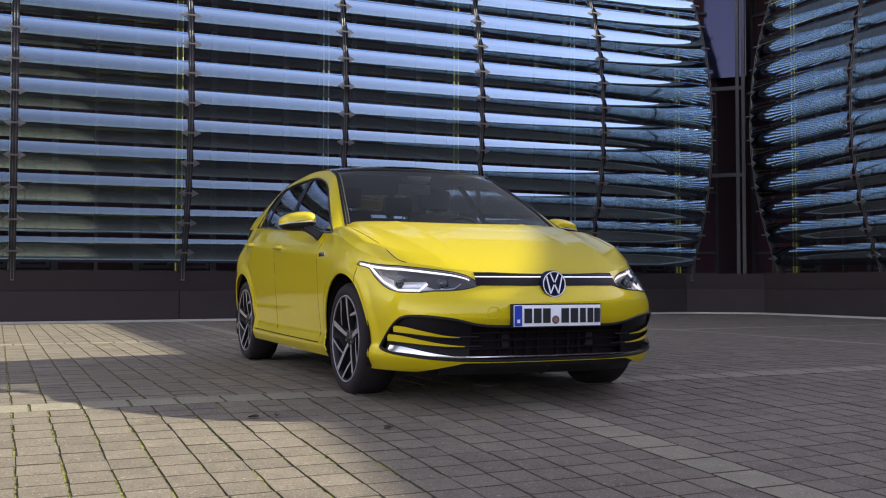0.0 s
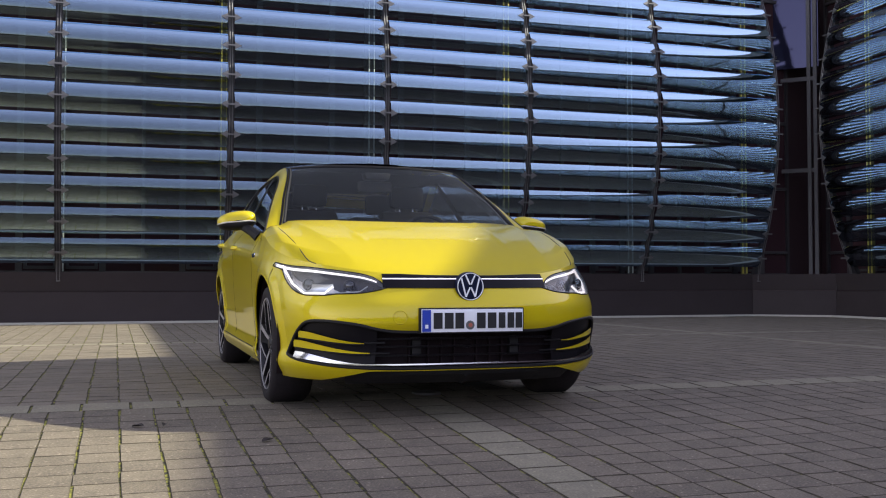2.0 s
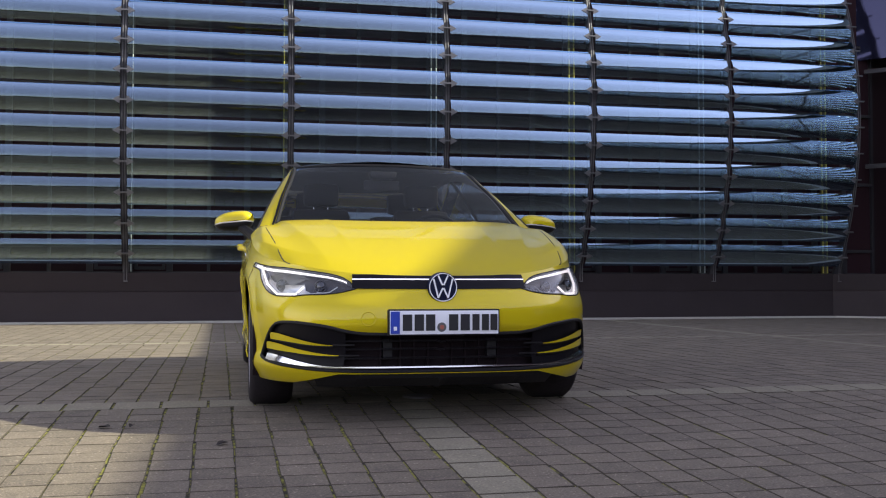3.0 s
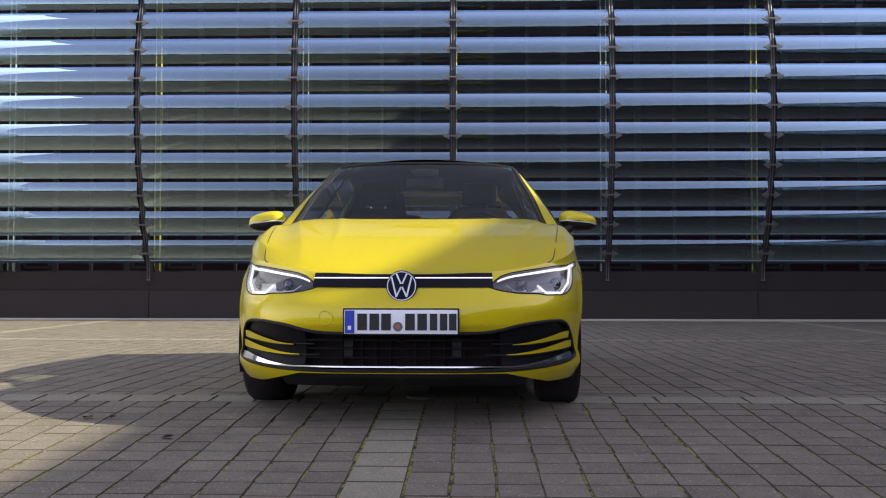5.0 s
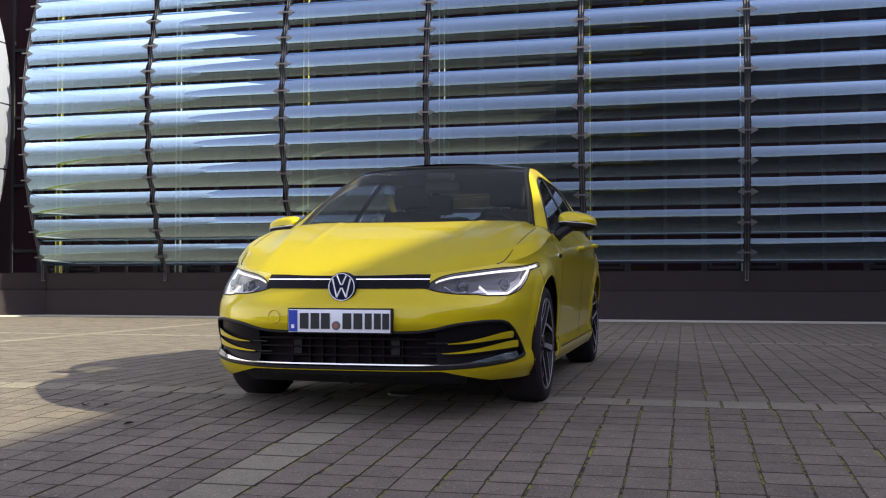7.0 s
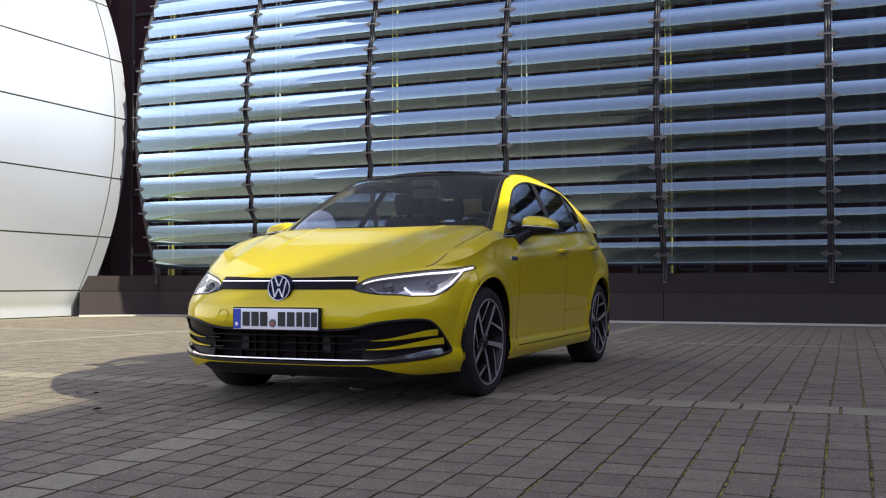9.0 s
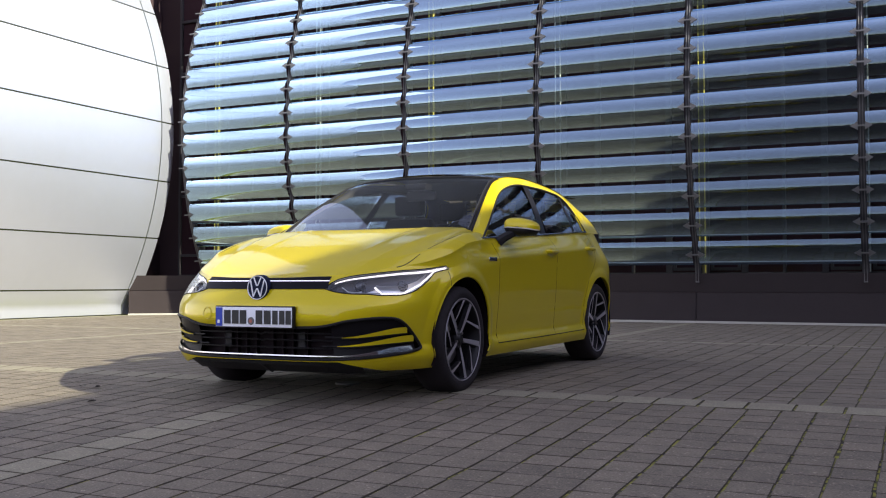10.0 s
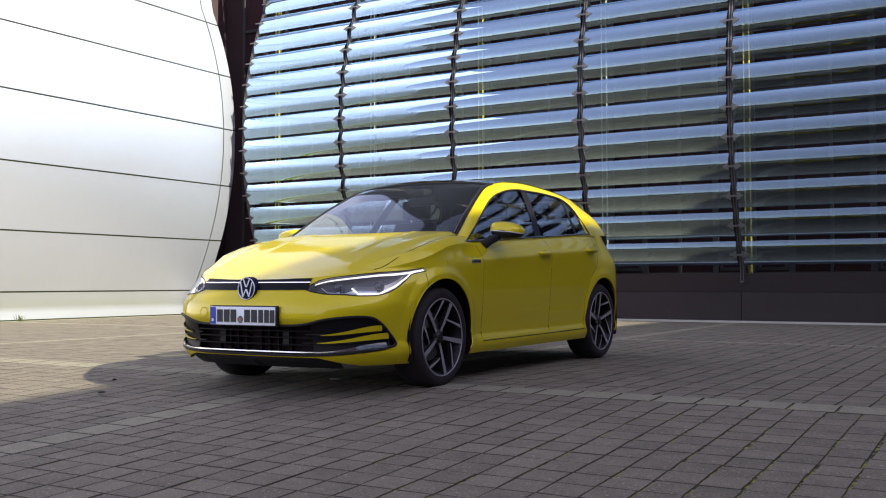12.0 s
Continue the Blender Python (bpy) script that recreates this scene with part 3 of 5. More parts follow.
def p_of_x(x):
    half = OUT[OUT[:, 2] <= NOSE]
    return float(np.interp(x / 0.90, half[:, 1], half[:, 0]))


def top_z(p):
    xn, s = plan(p)
    if s < 1.32:
        return hood_z(xn * 0.875, s + 0.10 * max(0, 1 - s / NOSE), 0.0)
    return edge_z(s)


def low_z(p):
    xn, s = plan(p)
    return 0.224 - 0.05 * min(1, max(0, (xn - 0.55) / 0.25)) if s < 0.6 else 0.19


def skin(p, z, off=0.0):
    """The point of the half body's skin at length p along the outline and height z."""
    xn, s = plan(p)
    zt = top_z(p)
    zb = low_z(p)
    w = (z - zb) / (zt - zb)
    r = min(1, max(0, (w - 0.72) / 0.28))
    r = r * r * (3 - 2 * r)
    wt = 0.875 if s < 1.1 else pillar_x(max(zt, 0.93)) if s > 1.32 else 0.875 + (pillar_x(0.93) - 0.875) * (s - 1.1) / 0.22
    half = width(z) * (1 - r) + wt * r
    side = min(1, max(0, (s - 1.0) / 0.4)) * min(1, max(0, (4.25 - s) / 0.2))
    if side > 0:
        zc = shoulder_z(s)
        if z < zc:
            creased = width(z * 0.83 / zc) if z > 0.45 else width(z)
        else:
            t = min(1, (z - zc) / max(0.02, zt - zc))
            creased = 0.9055 + (wt - 0.9055) * (0.72 * t + 0.28 * t * t)
        haunch = min(1, max(0, (s - 3.2) / 0.4))
        if haunch > 0:
            slant, full = wt + 0.50 * (zt - z), width(z)
            h = max(0.0, 0.06 - abs(slant - full)) / 0.06
            creased += (min(slant, full) - 0.015 * h * h - creased) * haunch
        half += (creased - half) * side
    a, b = max(0, 1 - s / NOSE), max(0, 1 - (LEN - s) / TAIL)
    if s < NOSE:
        e = bluff(z)
        s = NOSE * (1 - max(0.0, 1 - xn ** e) ** (1 / e))
    fore = nose_s(z) * (1 - 0.5 * xn ** 3 * min(1, max(0, (0.50 - z) * 10)))
    q = Vector((xn * half, s + fore * a - tail_s(z) * b, z))
    if xn > 0.6:
        for c in (FRONT_AXLE, REAR_AXLE):
            d = math.hypot(q.y - c, z - ARCH_Z) - ARCH_R
            if d < 0.075 and z > 0.20:
                q.x += 0.011 * (1 if d < 0.03 else (0.075 - d) / 0.045) * min(1, (z - 0.20) * 8)
    if off:
        n = (skin(p + 0.01, z) - skin(p - 0.01, z)).cross(skin(p, z + 0.01) - skin(p, z - 0.01)) if p > 0.012 else Vector((0, -1, 0))
        q = q + n.normalized() * off
    return q


def at(v):
    """From x, s, z to the car's own axes."""
    return (v[0], v[1] - MID, v[2])


def inside(poly, x, y):
    hit = False
    for (x0, y0), (x1, y1) in zip(poly, poly[1:] + poly[:1]):
        if (y0 > y) != (y1 > y) and x < (x1 - x0) * (y - y0) / (y1 - y0) + x0:
            hit = not hit
    return hit


def nearest(poly, x, y):
    best = None
    for (x0, y0), (x1, y1) in zip(poly, poly[1:] + poly[:1]):
        dx, dy = x1 - x0, y1 - y0
        t = max(0, min(1, ((x - x0) * dx + (y - y0) * dy) / (dx * dx + dy * dy)))
        d = math.hypot(x - x0 - t * dx, y - y0 - t * dy)
        if best is None or d < best[0]:
            best = (d, x0 + t * dx, y0 + t * dy)
    return best[1], best[2]


P_TIP = p_of_s(0.60)
LAMP_0 = p_of_x(0.41)
lamp_low = curve((LAMP_0, 0.624), (p_of_x(0.48), 0.607), (p_of_x(0.56), 0.597), (p_of_x(0.65), 0.594), (p_of_x(0.68), 0.588), (p_of_x(0.76), 0.588), (p_of_x(0.80), 0.603), (p_of_x(0.842), 0.679), (p_of_x(0.85), 0.714), (P_TIP, 0.735))


def lamp_top(p):
    xn, s = plan(p)
    s += 0.10 * max(0, 1 - s / NOSE)
    brow = lamp_edge(s) + (spine_z(s) - lamp_edge(s)) * (1 - xn ** 3.6)
    return min(brow - 0.006, curve((LAMP_0, 0.630), (p_of_x(0.47), 0.675), (p_of_x(0.55), 0.697), (P_TIP, 0.757))(p))


LAMP_POLY = [(LAMP_0 + (P_TIP - LAMP_0) * k / 24, lamp_low(LAMP_0 + (P_TIP - LAMP_0) * k / 24)) for k in range(25)]
LAMP_POLY += [(p, lamp_top(p)) for p in [P_TIP - (P_TIP - LAMP_0) * k / 24 for k in range(1, 24)]]
MOUTH_CORNERS = [(-0.02, 0.412), (0.36, 0.412), (p_of_x(0.46), 0.424), (p_of_x(0.56), 0.451), (p_of_x(0.70), 0.467), (p_of_x(0.78), 0.463), (p_of_x(0.815), 0.414), (p_of_x(0.85), 0.314), (p_of_x(0.848), 0.290), (p_of_x(0.80), 0.270), (p_of_x(0.60), 0.245), (0.40, 0.237), (-0.02, 0.237)]


def rounded(poly, times):
    """Cuts the corners of an open outline again and again."""
    for _ in range(times):
        out = [poly[0]]
        for (x0, y0), (x1, y1) in zip(poly, poly[1:]):
            out += [(0.78 * x0 + 0.22 * x1, 0.78 * y0 + 0.22 * y1), (0.22 * x0 + 0.78 * x1, 0.22 * y0 + 0.78 * y1)]
        poly = out + [poly[-1]]
    return poly


MOUTH = rounded(MOUTH_CORNERS, 2)


def arch_in(s, z):
    return any(math.hypot(s - c, z - ARCH_Z) < ARCH_R for c in (FRONT_AXLE, REAR_AXLE))


def belt_shell():
    """The painted lower shell with wheel arches, lamp and intake openings left free."""
    ps = [0.0]
    while ps[-1] < P_MAX - 0.01:
        ps.append(min(P_MAX, ps[-1] + 0.0125))
    nw = 64
    pts, cut = [], []
    for p in ps:
        zb, zt = low_z(p), top_z(p)
        for j in range(nw + 1):
            z = zb + (zt - zb) * j / nw
            v = skin(p, z)
            k = 0
            if v.x > 0.55 and arch_in(v.y, z):
                k = 1
            elif p < 1.7 and inside(LAMP_POLY, p, z):
                k = 2
            elif p < 1.4 and inside(MOUTH, p, z):
                k = 3
            pts.append([p, z])
            cut.append(k)
    faces = []
    n = nw + 1
    for i in range(len(ps) - 1):
        for j in range(nw):
            q = (i * n + j, (i + 1) * n + j, (i + 1) * n + j + 1, i * n + j + 1)
            if not all(cut[k] for k in q):
                faces.append(q)
    used = {k for q in faces for k in q}
    verts = []
    for k, (p, z) in enumerate(pts):
        if k in used and cut[k] > 1:
            p2, z2 = nearest(LAMP_POLY if cut[k] == 2 else MOUTH, p, z)
            p, z = max(p2, 0 if p == 0 else 0.001), z2
        if k in used and cut[k] == 1:
            s = plan(p)[1]
            c = FRONT_AXLE if s < 2 else REAR_AXLE
            d = Vector((skin(p, z).y - c, z - ARCH_Z))
            d = d.normalized() * ARCH_R if d.length > 1e-6 else d
            z = ARCH_Z + d.y
            for _ in range(12):
                p += 0.7 * (c + d.x - skin(p, z).y)
        v = skin(p, z)
        verts.append(at(v))
    return verts, faces


sv, sf = belt_shell()
mesh_part("body_shell", *both((sv, sf), mirrored(sv, sf)), PAINT, car, "glossy yellow-green painted body", sharp=60)


# bonnet and wing tops: four-sided patch between nose edge, side edges and cowl
P_COWL = p_of_s(1.32)


def cowl(x):
    return 1.17 + 0.16 * (x / 0.87) ** 2


def edge_point(p):
    v = skin(p, top_z(p))
    return Vector((v.x, v.y))


def bonnet_plan(a, b):
    f, sd = edge_point(a * P_TIP), edge_point(P_TIP + b * (P_COWL - P_TIP))
    c = Vector((0, edge_point(0).y + b * (cowl(0) - edge_point(0).y)))
    end = edge_point(P_COWL)
    k = Vector((a * end.x, cowl(a * 0.87)))
    k.y = cowl(0) + (end.y - cowl(0)) * a * a
    c00, c10, c01, c11 = edge_point(0), edge_point(P_TIP), Vector((0, cowl(0))), end
    return f * (1 - b) + k * b + c * (1 - a) + sd * a - (c00 * (1 - a) * (1 - b) + c10 * a * (1 - b) + c01 * (1 - a) * b + c11 * a * b)


def bonnet(a, b):
    q = bonnet_plan(a, b)
    f = max(0.0, 1 - b * 6)
    z = hood_z(q.x, q.y)
    zf = top_z(a * P_TIP)
    zs = top_z(P_TIP + b * (P_COWL - P_TIP))
    z_front = hood_z(*bonnet_plan(a, 0))
    z += (zf - z_front) * f
    e = bonnet_plan(1, b)
    z += (zs - hood_z(e.x, e.y) - (top_z(P_TIP) - hood_z(*bonnet_plan(1, 0))) * f) * a ** 8
    return at((q.x, q.y, z))


hv, hf = sheet(bonnet, 110, 60, flip=False)
mesh_part("bonnet", *both((hv, hf), mirrored(hv, hf)), PAINT, car, "yellow-green bonnet with two long creases", sharp=60)

# glasshouse
S_FRONT, S_REAR = 1.08, 3.90
rail_z = curve((1.08, 0.872), (1.28, 0.985), (1.56, 1.165), (1.80, 1.295), (1.97, 1.374), (2.13, 1.408), (2.32, 1.432), (2.62, 1.444), (3.05, 1.428), (3.52, 1.388), (3.77, 1.345), (3.90, 1.318))
rail_x = curve((1.08, 0.80), (1.28, 0.738), (1.56, 0.677), (1.97, 0.592), (2.13, 0.580), (2.4, 0.570), (2.8, 0.565), (3.2, 0.565), (3.6, 0.552), (3.90, 0.525))
win_top = curve((1.20, 0.914), (1.42, 1.030), (1.63, 1.142), (1.88, 1.264), (2.07, 1.324), (2.37, 1.376), (2.52, 1.386), (2.84, 1.386), (3.21, 1.366), (3.34, 1.326), (3.42, 1.232), (3.46, 1.114), (3.48, 1.068))
W0, W1 = 1.20, 3.48


def win_low(s):
    return edge_z(s) + 0.012


def glass_side(s, v, off=0.0):
    z = win_low(s) + v * max(0.002, win_top(s) - win_low(s))
    return at((pillar_x(z) + 0.006 * math.sin(math.pi * min(1, (z - 0.95) / 0.45)) + off, s, z))


def rail_point(s):
    return Vector((rail_x(s), s, rail_z(s)))


def upper_band(u, v):
    """From the window's upper edge up to the roof rail, front to back."""
    s = S_FRONT + (S_REAR - S_FRONT) * u
    if s < W0:
        lo = Vector((pillar_x(edge_z(s)), s, edge_z(s)))
    elif s > W1:
        lo = Vector((pillar_x(1.085) - 0.02 * (s - W1), s, min(rail_z(s) - 0.05, edge_z(W1) + 0.012 + 0.0 * s)))
    else:
        zt = win_top(s)
        lo = Vector((pillar_x(zt) + 0.006 * math.sin(math.pi * min(1, (zt - 0.95) / 0.45)), s, zt))
    hi = rail_point(s)
    q = lo.lerp(hi, v)
    bulge = 0.07 * (hi - lo).length * 4 * v * (1 - v) * min(1, max(0, (s - 1.2) / 0.3))
    q += Vector((0.75, 0, 0.66)) * bulge
    return at(q)


def lower_band(u, v):
    s = S_FRONT + (3.60 - S_FRONT) * u
    zt = edge_z(s) if s < W0 else win_low(min(s, W1))
    z = edge_z(s) - 0.004 + v * max(0.0, zt - edge_z(s) + 0.004)
    return at((pillar_x(z), s, z))


for turn in (lambda v, f: (v, f), mirrored):
    pieces = [turn(*sheet(fn, nu, nv)) for fn, nu, nv in ((upper_band, 110, 8), (lower_band, 60, 2))]
    mesh_part("side_frame", *both(*pieces), PAINT, car, "yellow-green roof pillar and rail", sharp=50)


def pillar_trim(u, v):
    """Black edge of the windscreen along the pillar."""
    s = 1.26 + (2.09 - 1.26) * u
    q = upper_band((s - S_FRONT) / (S_REAR - S_FRONT), 0.87 + 0.135 * v)
    return (q[0] + 0.0025, q[1] - 0.002, q[2] + 0.0025)


for turn in (lambda v, f: (v, f), mirrored):
    mesh_part("pillar_trim", *turn(*sheet(pillar_trim, 24, 4)), SATIN_BLACK, car, "black trim beside the windscreen")


def roof_fn(u, v):
    s = 2.085 + (3.91 - 2.085) * u
    q = 2 * v - 1
    c = rail_point(s)
    front = 0.09 * (1 - q * q) * max(0, 1 - u * 4)
    return at((q * (c.x + 0.004), s - front, c.z + 0.004 + (0.042 - 0.010 * u) * (1 - q * q)))


mesh_part("roof", *sheet(roof_fn, 40, 24, flip=True), BLACK_GLOSS, car, "gloss black roof")


def screen_fn(q, t, off=0.0):
    e = rail_point(1.28 + (2.07 - 1.28) * t)
    c = Vector((0, 1.125 + (1.995 - 1.125) * t, 0.985 + (1.428 - 0.985) * (t + 0.05 * t * (1 - t))))
    w = 0.78 * abs(q) ** 2.3 + 0.22 * abs(q) ** 12
    return at((q * e.x, c.y + (e.y - c.y) * w, c.z + (e.z - c.z) * w + off))


screen = mesh_part("windscreen", *sheet(lambda u, v: screen_fn((2 * u - 1) * 0.985, 0.02 + 0.96 * v), 60, 20), CAR_GLASS, car, "raked windscreen, faintly reflecting")
screen.visible_shadow = False
rim = [screen_fn(q / 20 * 0.985, 0.015) for q in range(-20, 21)] + [screen_fn(0.985, 0.02 + 0.96 * k / 14) for k in range(15)] + [screen_fn(q / 20 * 0.985, 0.985) for q in range(20, -21, -1)] + [screen_fn(-0.985, 0.98 - 0.96 * k / 14) for k in range(15)]
mesh_part("windscreen_seal", *tube(rim, 0.009, 6, closed=True), BLACK_PLASTIC, car, "black rubber seal round the windscreen")
mesh_part("scuttle", *sheet(lambda u, v: (lambda p: (p[0], p[1] - 0.09 * (1 - v) - 0.01, p[2] - 0.028 * (1 - v) - 0.004))(screen_fn((2 * u - 1) * 0.80, 0.02)), 24, 2, flip=True), BLACK_PLASTIC, car)

B_S = (2.452, 2.538)
for sg in (1, -1):
    for name, s0, s1 in (("front_side_window", W0 + 0.01, B_S[0]), ("rear_side_window", B_S[1], W1 - 0.01)):
        v, f = sheet(lambda u, w: glass_side(s0 + (s1 - s0) * u, w, -0.006), 24, 10)
        if sg < 0:
            v, f = mirrored(v, f)
        ob = mesh_part(name, v, f, SIDE_GLASS, car, "dark side window reflecting the louvres")
    v, f = sheet(lambda u, w: glass_side(B_S[0] - 0.01 + (B_S[1] - B_S[0] + 0.02) * u + 0.16 * (w - 0.5), w, -0.002), 4, 8)
    mesh_part("middle_pillar", *((v, f) if sg > 0 else mirrored(v, f)), SATIN_BLACK, car, "gloss black middle pillar")
    v, f = sheet(lambda u, w: glass_side(3.20 + 0.04 * u + 0.09 * (w - 0.5), w * 0.98, -0.002), 2, 8)
    mesh_part("quarter_post", *((v, f) if sg > 0 else mirrored(v, f)), SATIN_BLACK, car)
    strip = [glass_side(W0 + (W1 - W0) * k / 40, 0.0, 0.004) for k in range(41)]
    edge = [glass_side(W0 + (W1 - W0) * k / 60, 1.0, 0.0) for k in range(61)]
    for path, mat, r, name in ((strip, CHROME, 0.007, "belt_trim"), (edge, BLACK_PLASTIC, 0.0065, "window_seal")):
        path = [(sg * p[0], p[1], p[2]) for p in path]
        mesh_part(name, *tube(path, r, 6), mat, car)


# tail: hatch with window
def hatch(u, v):
    q = 2 * u - 1
    top = Vector((0.525, 3.91, 1.316))
    low = skin(p_of_s(4.05), top_z(p_of_s(4.05)))
    a = top.lerp(low, v)
    a.y += 0.10 * math.sin(math.pi * v) * 0.4
    mid_s = 3.96 + (LEN - 0.13 - 3.96) * v
    return at((q * a.x, mid_s + (a.y - mid_s) * q * q, a.z + (0.03 * (1 - v)) * (1 - q * q)))


gate = [sheet(lambda u, v: hatch(u, 0.64 + 0.36 * v), 16, 6), sheet(lambda u, v: hatch(u, 0.08 * v), 16, 2)]
gate += [sheet(lambda u, v: hatch(c + 0.06 * u, 0.08 + 0.56 * v), 2, 6) for c in (0.0, 0.94)]
mesh_part("tailgate", *both(*gate), PAINT, car, "yellow-green tailgate")
mesh_part("rear_window", *sheet(lambda u, v: (lambda p: (p[0], p[1] - 0.004, p[2]))(hatch(0.05 + 0.90 * u, 0.07 + 0.58 * v)), 12, 6), REAR_GLASS, car, "clear rear window")
v, f = sheet(lambda u, v: at((0.53 * (2 * u - 1), 3.86 + 0.09 * v, 1.347 - 0.03 * v - 0.026 * (2 * u - 1) ** 2)), 12, 3)
mesh_part("roof_spoiler", *both((v, f), ([(p[0], p[1], p[2] - 0.03) for p in v], [q[::-1] for q in f])), PAINT, car)
for sg in (1, -1):
    v, f = sheet(lambda u, w: at(skin(p_of_s(3.98) + 0.30 * u, 0.84 + 0.13 * w, 0.006)), 10, 5)
    mesh_part("tail_lamp", *((v, f) if sg > 0 else mirrored(v, f)), TAIL_RED, car, "red tail lamp")

# side rear closing between window end and tail
for sg in (1, -1):
    def quarter(u, w):
        s = W1 - 0.06 + (4.05 - W1 + 0.06) * u
        lo = Vector((pillar_x(edge_z(s)), s, edge_z(s)))
        if s > 3.62:
            lo = skin(p_of_s(s), top_z(p_of_s(s)))
        top_q = upper_band((min(s, S_REAR) - S_FRONT) / (S_REAR - S_FRONT), 0.02)
        hi = Vector((top_q[0], min(s, S_REAR) + 0.2 * max(0, s - S_REAR), top_q[2]))
        return at(lo.lerp(hi, w))
    v, f = sheet(quarter, 16, 4)
    mesh_part("rear_quarter", *((v, f) if sg > 0 else mirrored(v, f)), PAINT, car)

# underside, wells
mesh_part("underbody", *box_vf(-0.74, 0.74, 0.42 - MID, 4.0 - MID, 0.17, 0.21), DARK_TRIM, car, smooth=False)
mesh_part("bulkhead", *box_vf(-0.60, 0.60, 0.34 - MID, 1.15 - MID, 0.2, 0.60), DARK_TRIM, car, smooth=False)
for sg in (1, -1):
    for c in (FRONT_AXLE, REAR_AXLE):
        v, f = [], []
        for k in range(25):
            w = math.pi * (-0.12 + 1.24 * k / 24)
            for x in (0.58, 0.872):
                v.append((sg * x, c + 0.380 * math.cos(w) - MID, ARCH_Z + 0.380 * math.sin(w)))
        f = [(2 * k, 2 * k + 1, 2 * k + 3, 2 * k + 2) for k in range(24)]
        v += [(sg * 0.58, c - 0.385 - MID, 0.19), (sg * 0.58, c + 0.385 - MID, 0.19), (sg * 0.58, c + 0.385 - MID, 0.69), (sg * 0.58, c - 0.385 - MID, 0.69)]
        f.append((50, 51, 52, 53))
        mesh_part("wheel_well", v, f, DARK_TRIM, car)
        lip = []
        for k in range(37):
            w = math.pi * (-0.09 + 1.18 * k / 36)
            s, z = c + (ARCH_R + 0.002) * math.cos(w), ARCH_Z + (ARCH_R + 0.002) * math.sin(w)
            p = p_of_s(s)
            for _ in range(6):
                p += 0.8 * (s - skin(p, z).y)
            q = skin(p, z)
            lip.append((sg * (q.x - 0.004), q.y - MID, q.z))
        mesh_part("arch_lip", *tube(lip, 0.006, 8), PAINT, car)


# wheels
def wheel(sg, axle, turned_by):
    hub = new("wheel")
    hub.parent = car
    hub["label"] = "alloy wheel with five twin machined spokes and low tyre"
    hub.matrix_basis = pose(sg * 0.772, axle - MID, WHEEL_R, 0, 0, 0 if sg > 0 else 180)
    w = 0.113
    prof = [(-w + 0.012, 0.232), (-w, 0.262), (-w + 0.004, 0.292), (-w + 0.028, 0.316), (0, 0.321), (w - 0.028, 0.316), (w - 0.006, 0.299), (w, 0.274), (w - 0.006, 0.252), (w - 0.016, 0.240)]
    mesh_part("tyre", *lathe(prof, 64), RUBBER, hub, "black low-profile tyre", sharp=50)
    mesh_part("rim", *lathe([(w - 0.012, 0.245), (w - 0.006, 0.241), (w - 0.010, 0.232), (w - 0.03, 0.224), (-0.02, 0.205), (-0.06, 0.20), (-0.06, 0.02)], 64), ALLOY_DARK, hub, "dark grey rim barrel", sharp=40)
    mesh_part("rim_edge", *lathe([(w - 0.013, 0.249), (w - 0.004, 0.246), (w - 0.005, 0.240), (w - 0.013, 0.236)], 64), ALLOY, hub)
    mesh_part("brake_disc", *lathe([(0.0, 0.06), (0.0, 0.155), (-0.02, 0.155), (-0.02, 0.06)], 40), STEEL, hub)
    blade_v, blade_f = [], []
    for r0, r1, a0, a1, h0, h1 in ((0.040, 0.239, 0.0, 0.0, 0.011, 0.0165), (0.135, 0.239, 0.17, 0.84, 0.005, 0.010)):
        p0, p1 = Vector((r0 * math.sin(a0), r0 * math.cos(a0))), Vector((r1 * math.sin(a1), r1 * math.cos(a1)))
        across = Vector(((p1 - p0).y, -(p1 - p0).x)).normalized()
        k = len(blade_v)
        for t in (0.0, 0.35, 0.7, 1.0):
            c = p0.lerp(p1, t)
            half = h0 + (h1 - h0) * t
            x = 0.080 + 0.024 * (max(0.0, c.length - 0.04) / 0.19) ** 0.8 - (0.006 if r0 > 0.1 and t < 0.3 else 0)
            for d, dx in ((-1, 0), (1, 0), (1.3, -0.026), (-1.3, -0.026)):
                q = c + across * half * d
                blade_v.append((x + dx, q.x, q.y))
        for i in range(3):
            for j in range(4):
                blade_f.append((k + i * 4 + j, k + i * 4 + (j + 1) % 4, k + i * 4 + 4 + (j + 1) % 4, k + i * 4 + 4 + j))
        blade_f += [(k + 3, k + 2, k + 1, k), (k + 12, k + 13, k + 14, k + 15)]
    me = None
    for k in range(5):
        if me is None:
            ob = mesh_part("spoke", blade_v, blade_f, ALLOY, hub, smooth=False)
            me = ob.data
            me.materials.append(ALLOY_DARK)
            me.polygons.foreach_set("material_index", [0 if i % 14 < 12 and i % 14 % 4 == 0 else 1 for i in range(len(me.polygons))])
        else:
            ob = new("spoke", me)
            ob.parent = hub
        ob.matrix_basis = pose(0, 0, 0, 72 * k + turned_by)
    mesh_part("hub_cap", *lathe([(0.092, 0.0), (0.092, 0.026), (0.086, 0.03), (0.070, 0.058), (0.03, 0.062)], 32), ALLOY_DARK, hub)
    for k in range(5):
        bv, bf = lathe([(0.088, 0.0), (0.088, 0.008), (0.07, 0.008)], 8)
        w2 = radians(72 * k + 50)
        mesh_part("wheel_bolt", [(a, b + 0.045 * math.cos(w2), c + 0.045 * math.sin(w2)) for a, b, c in bv], bf, STEEL, hub)


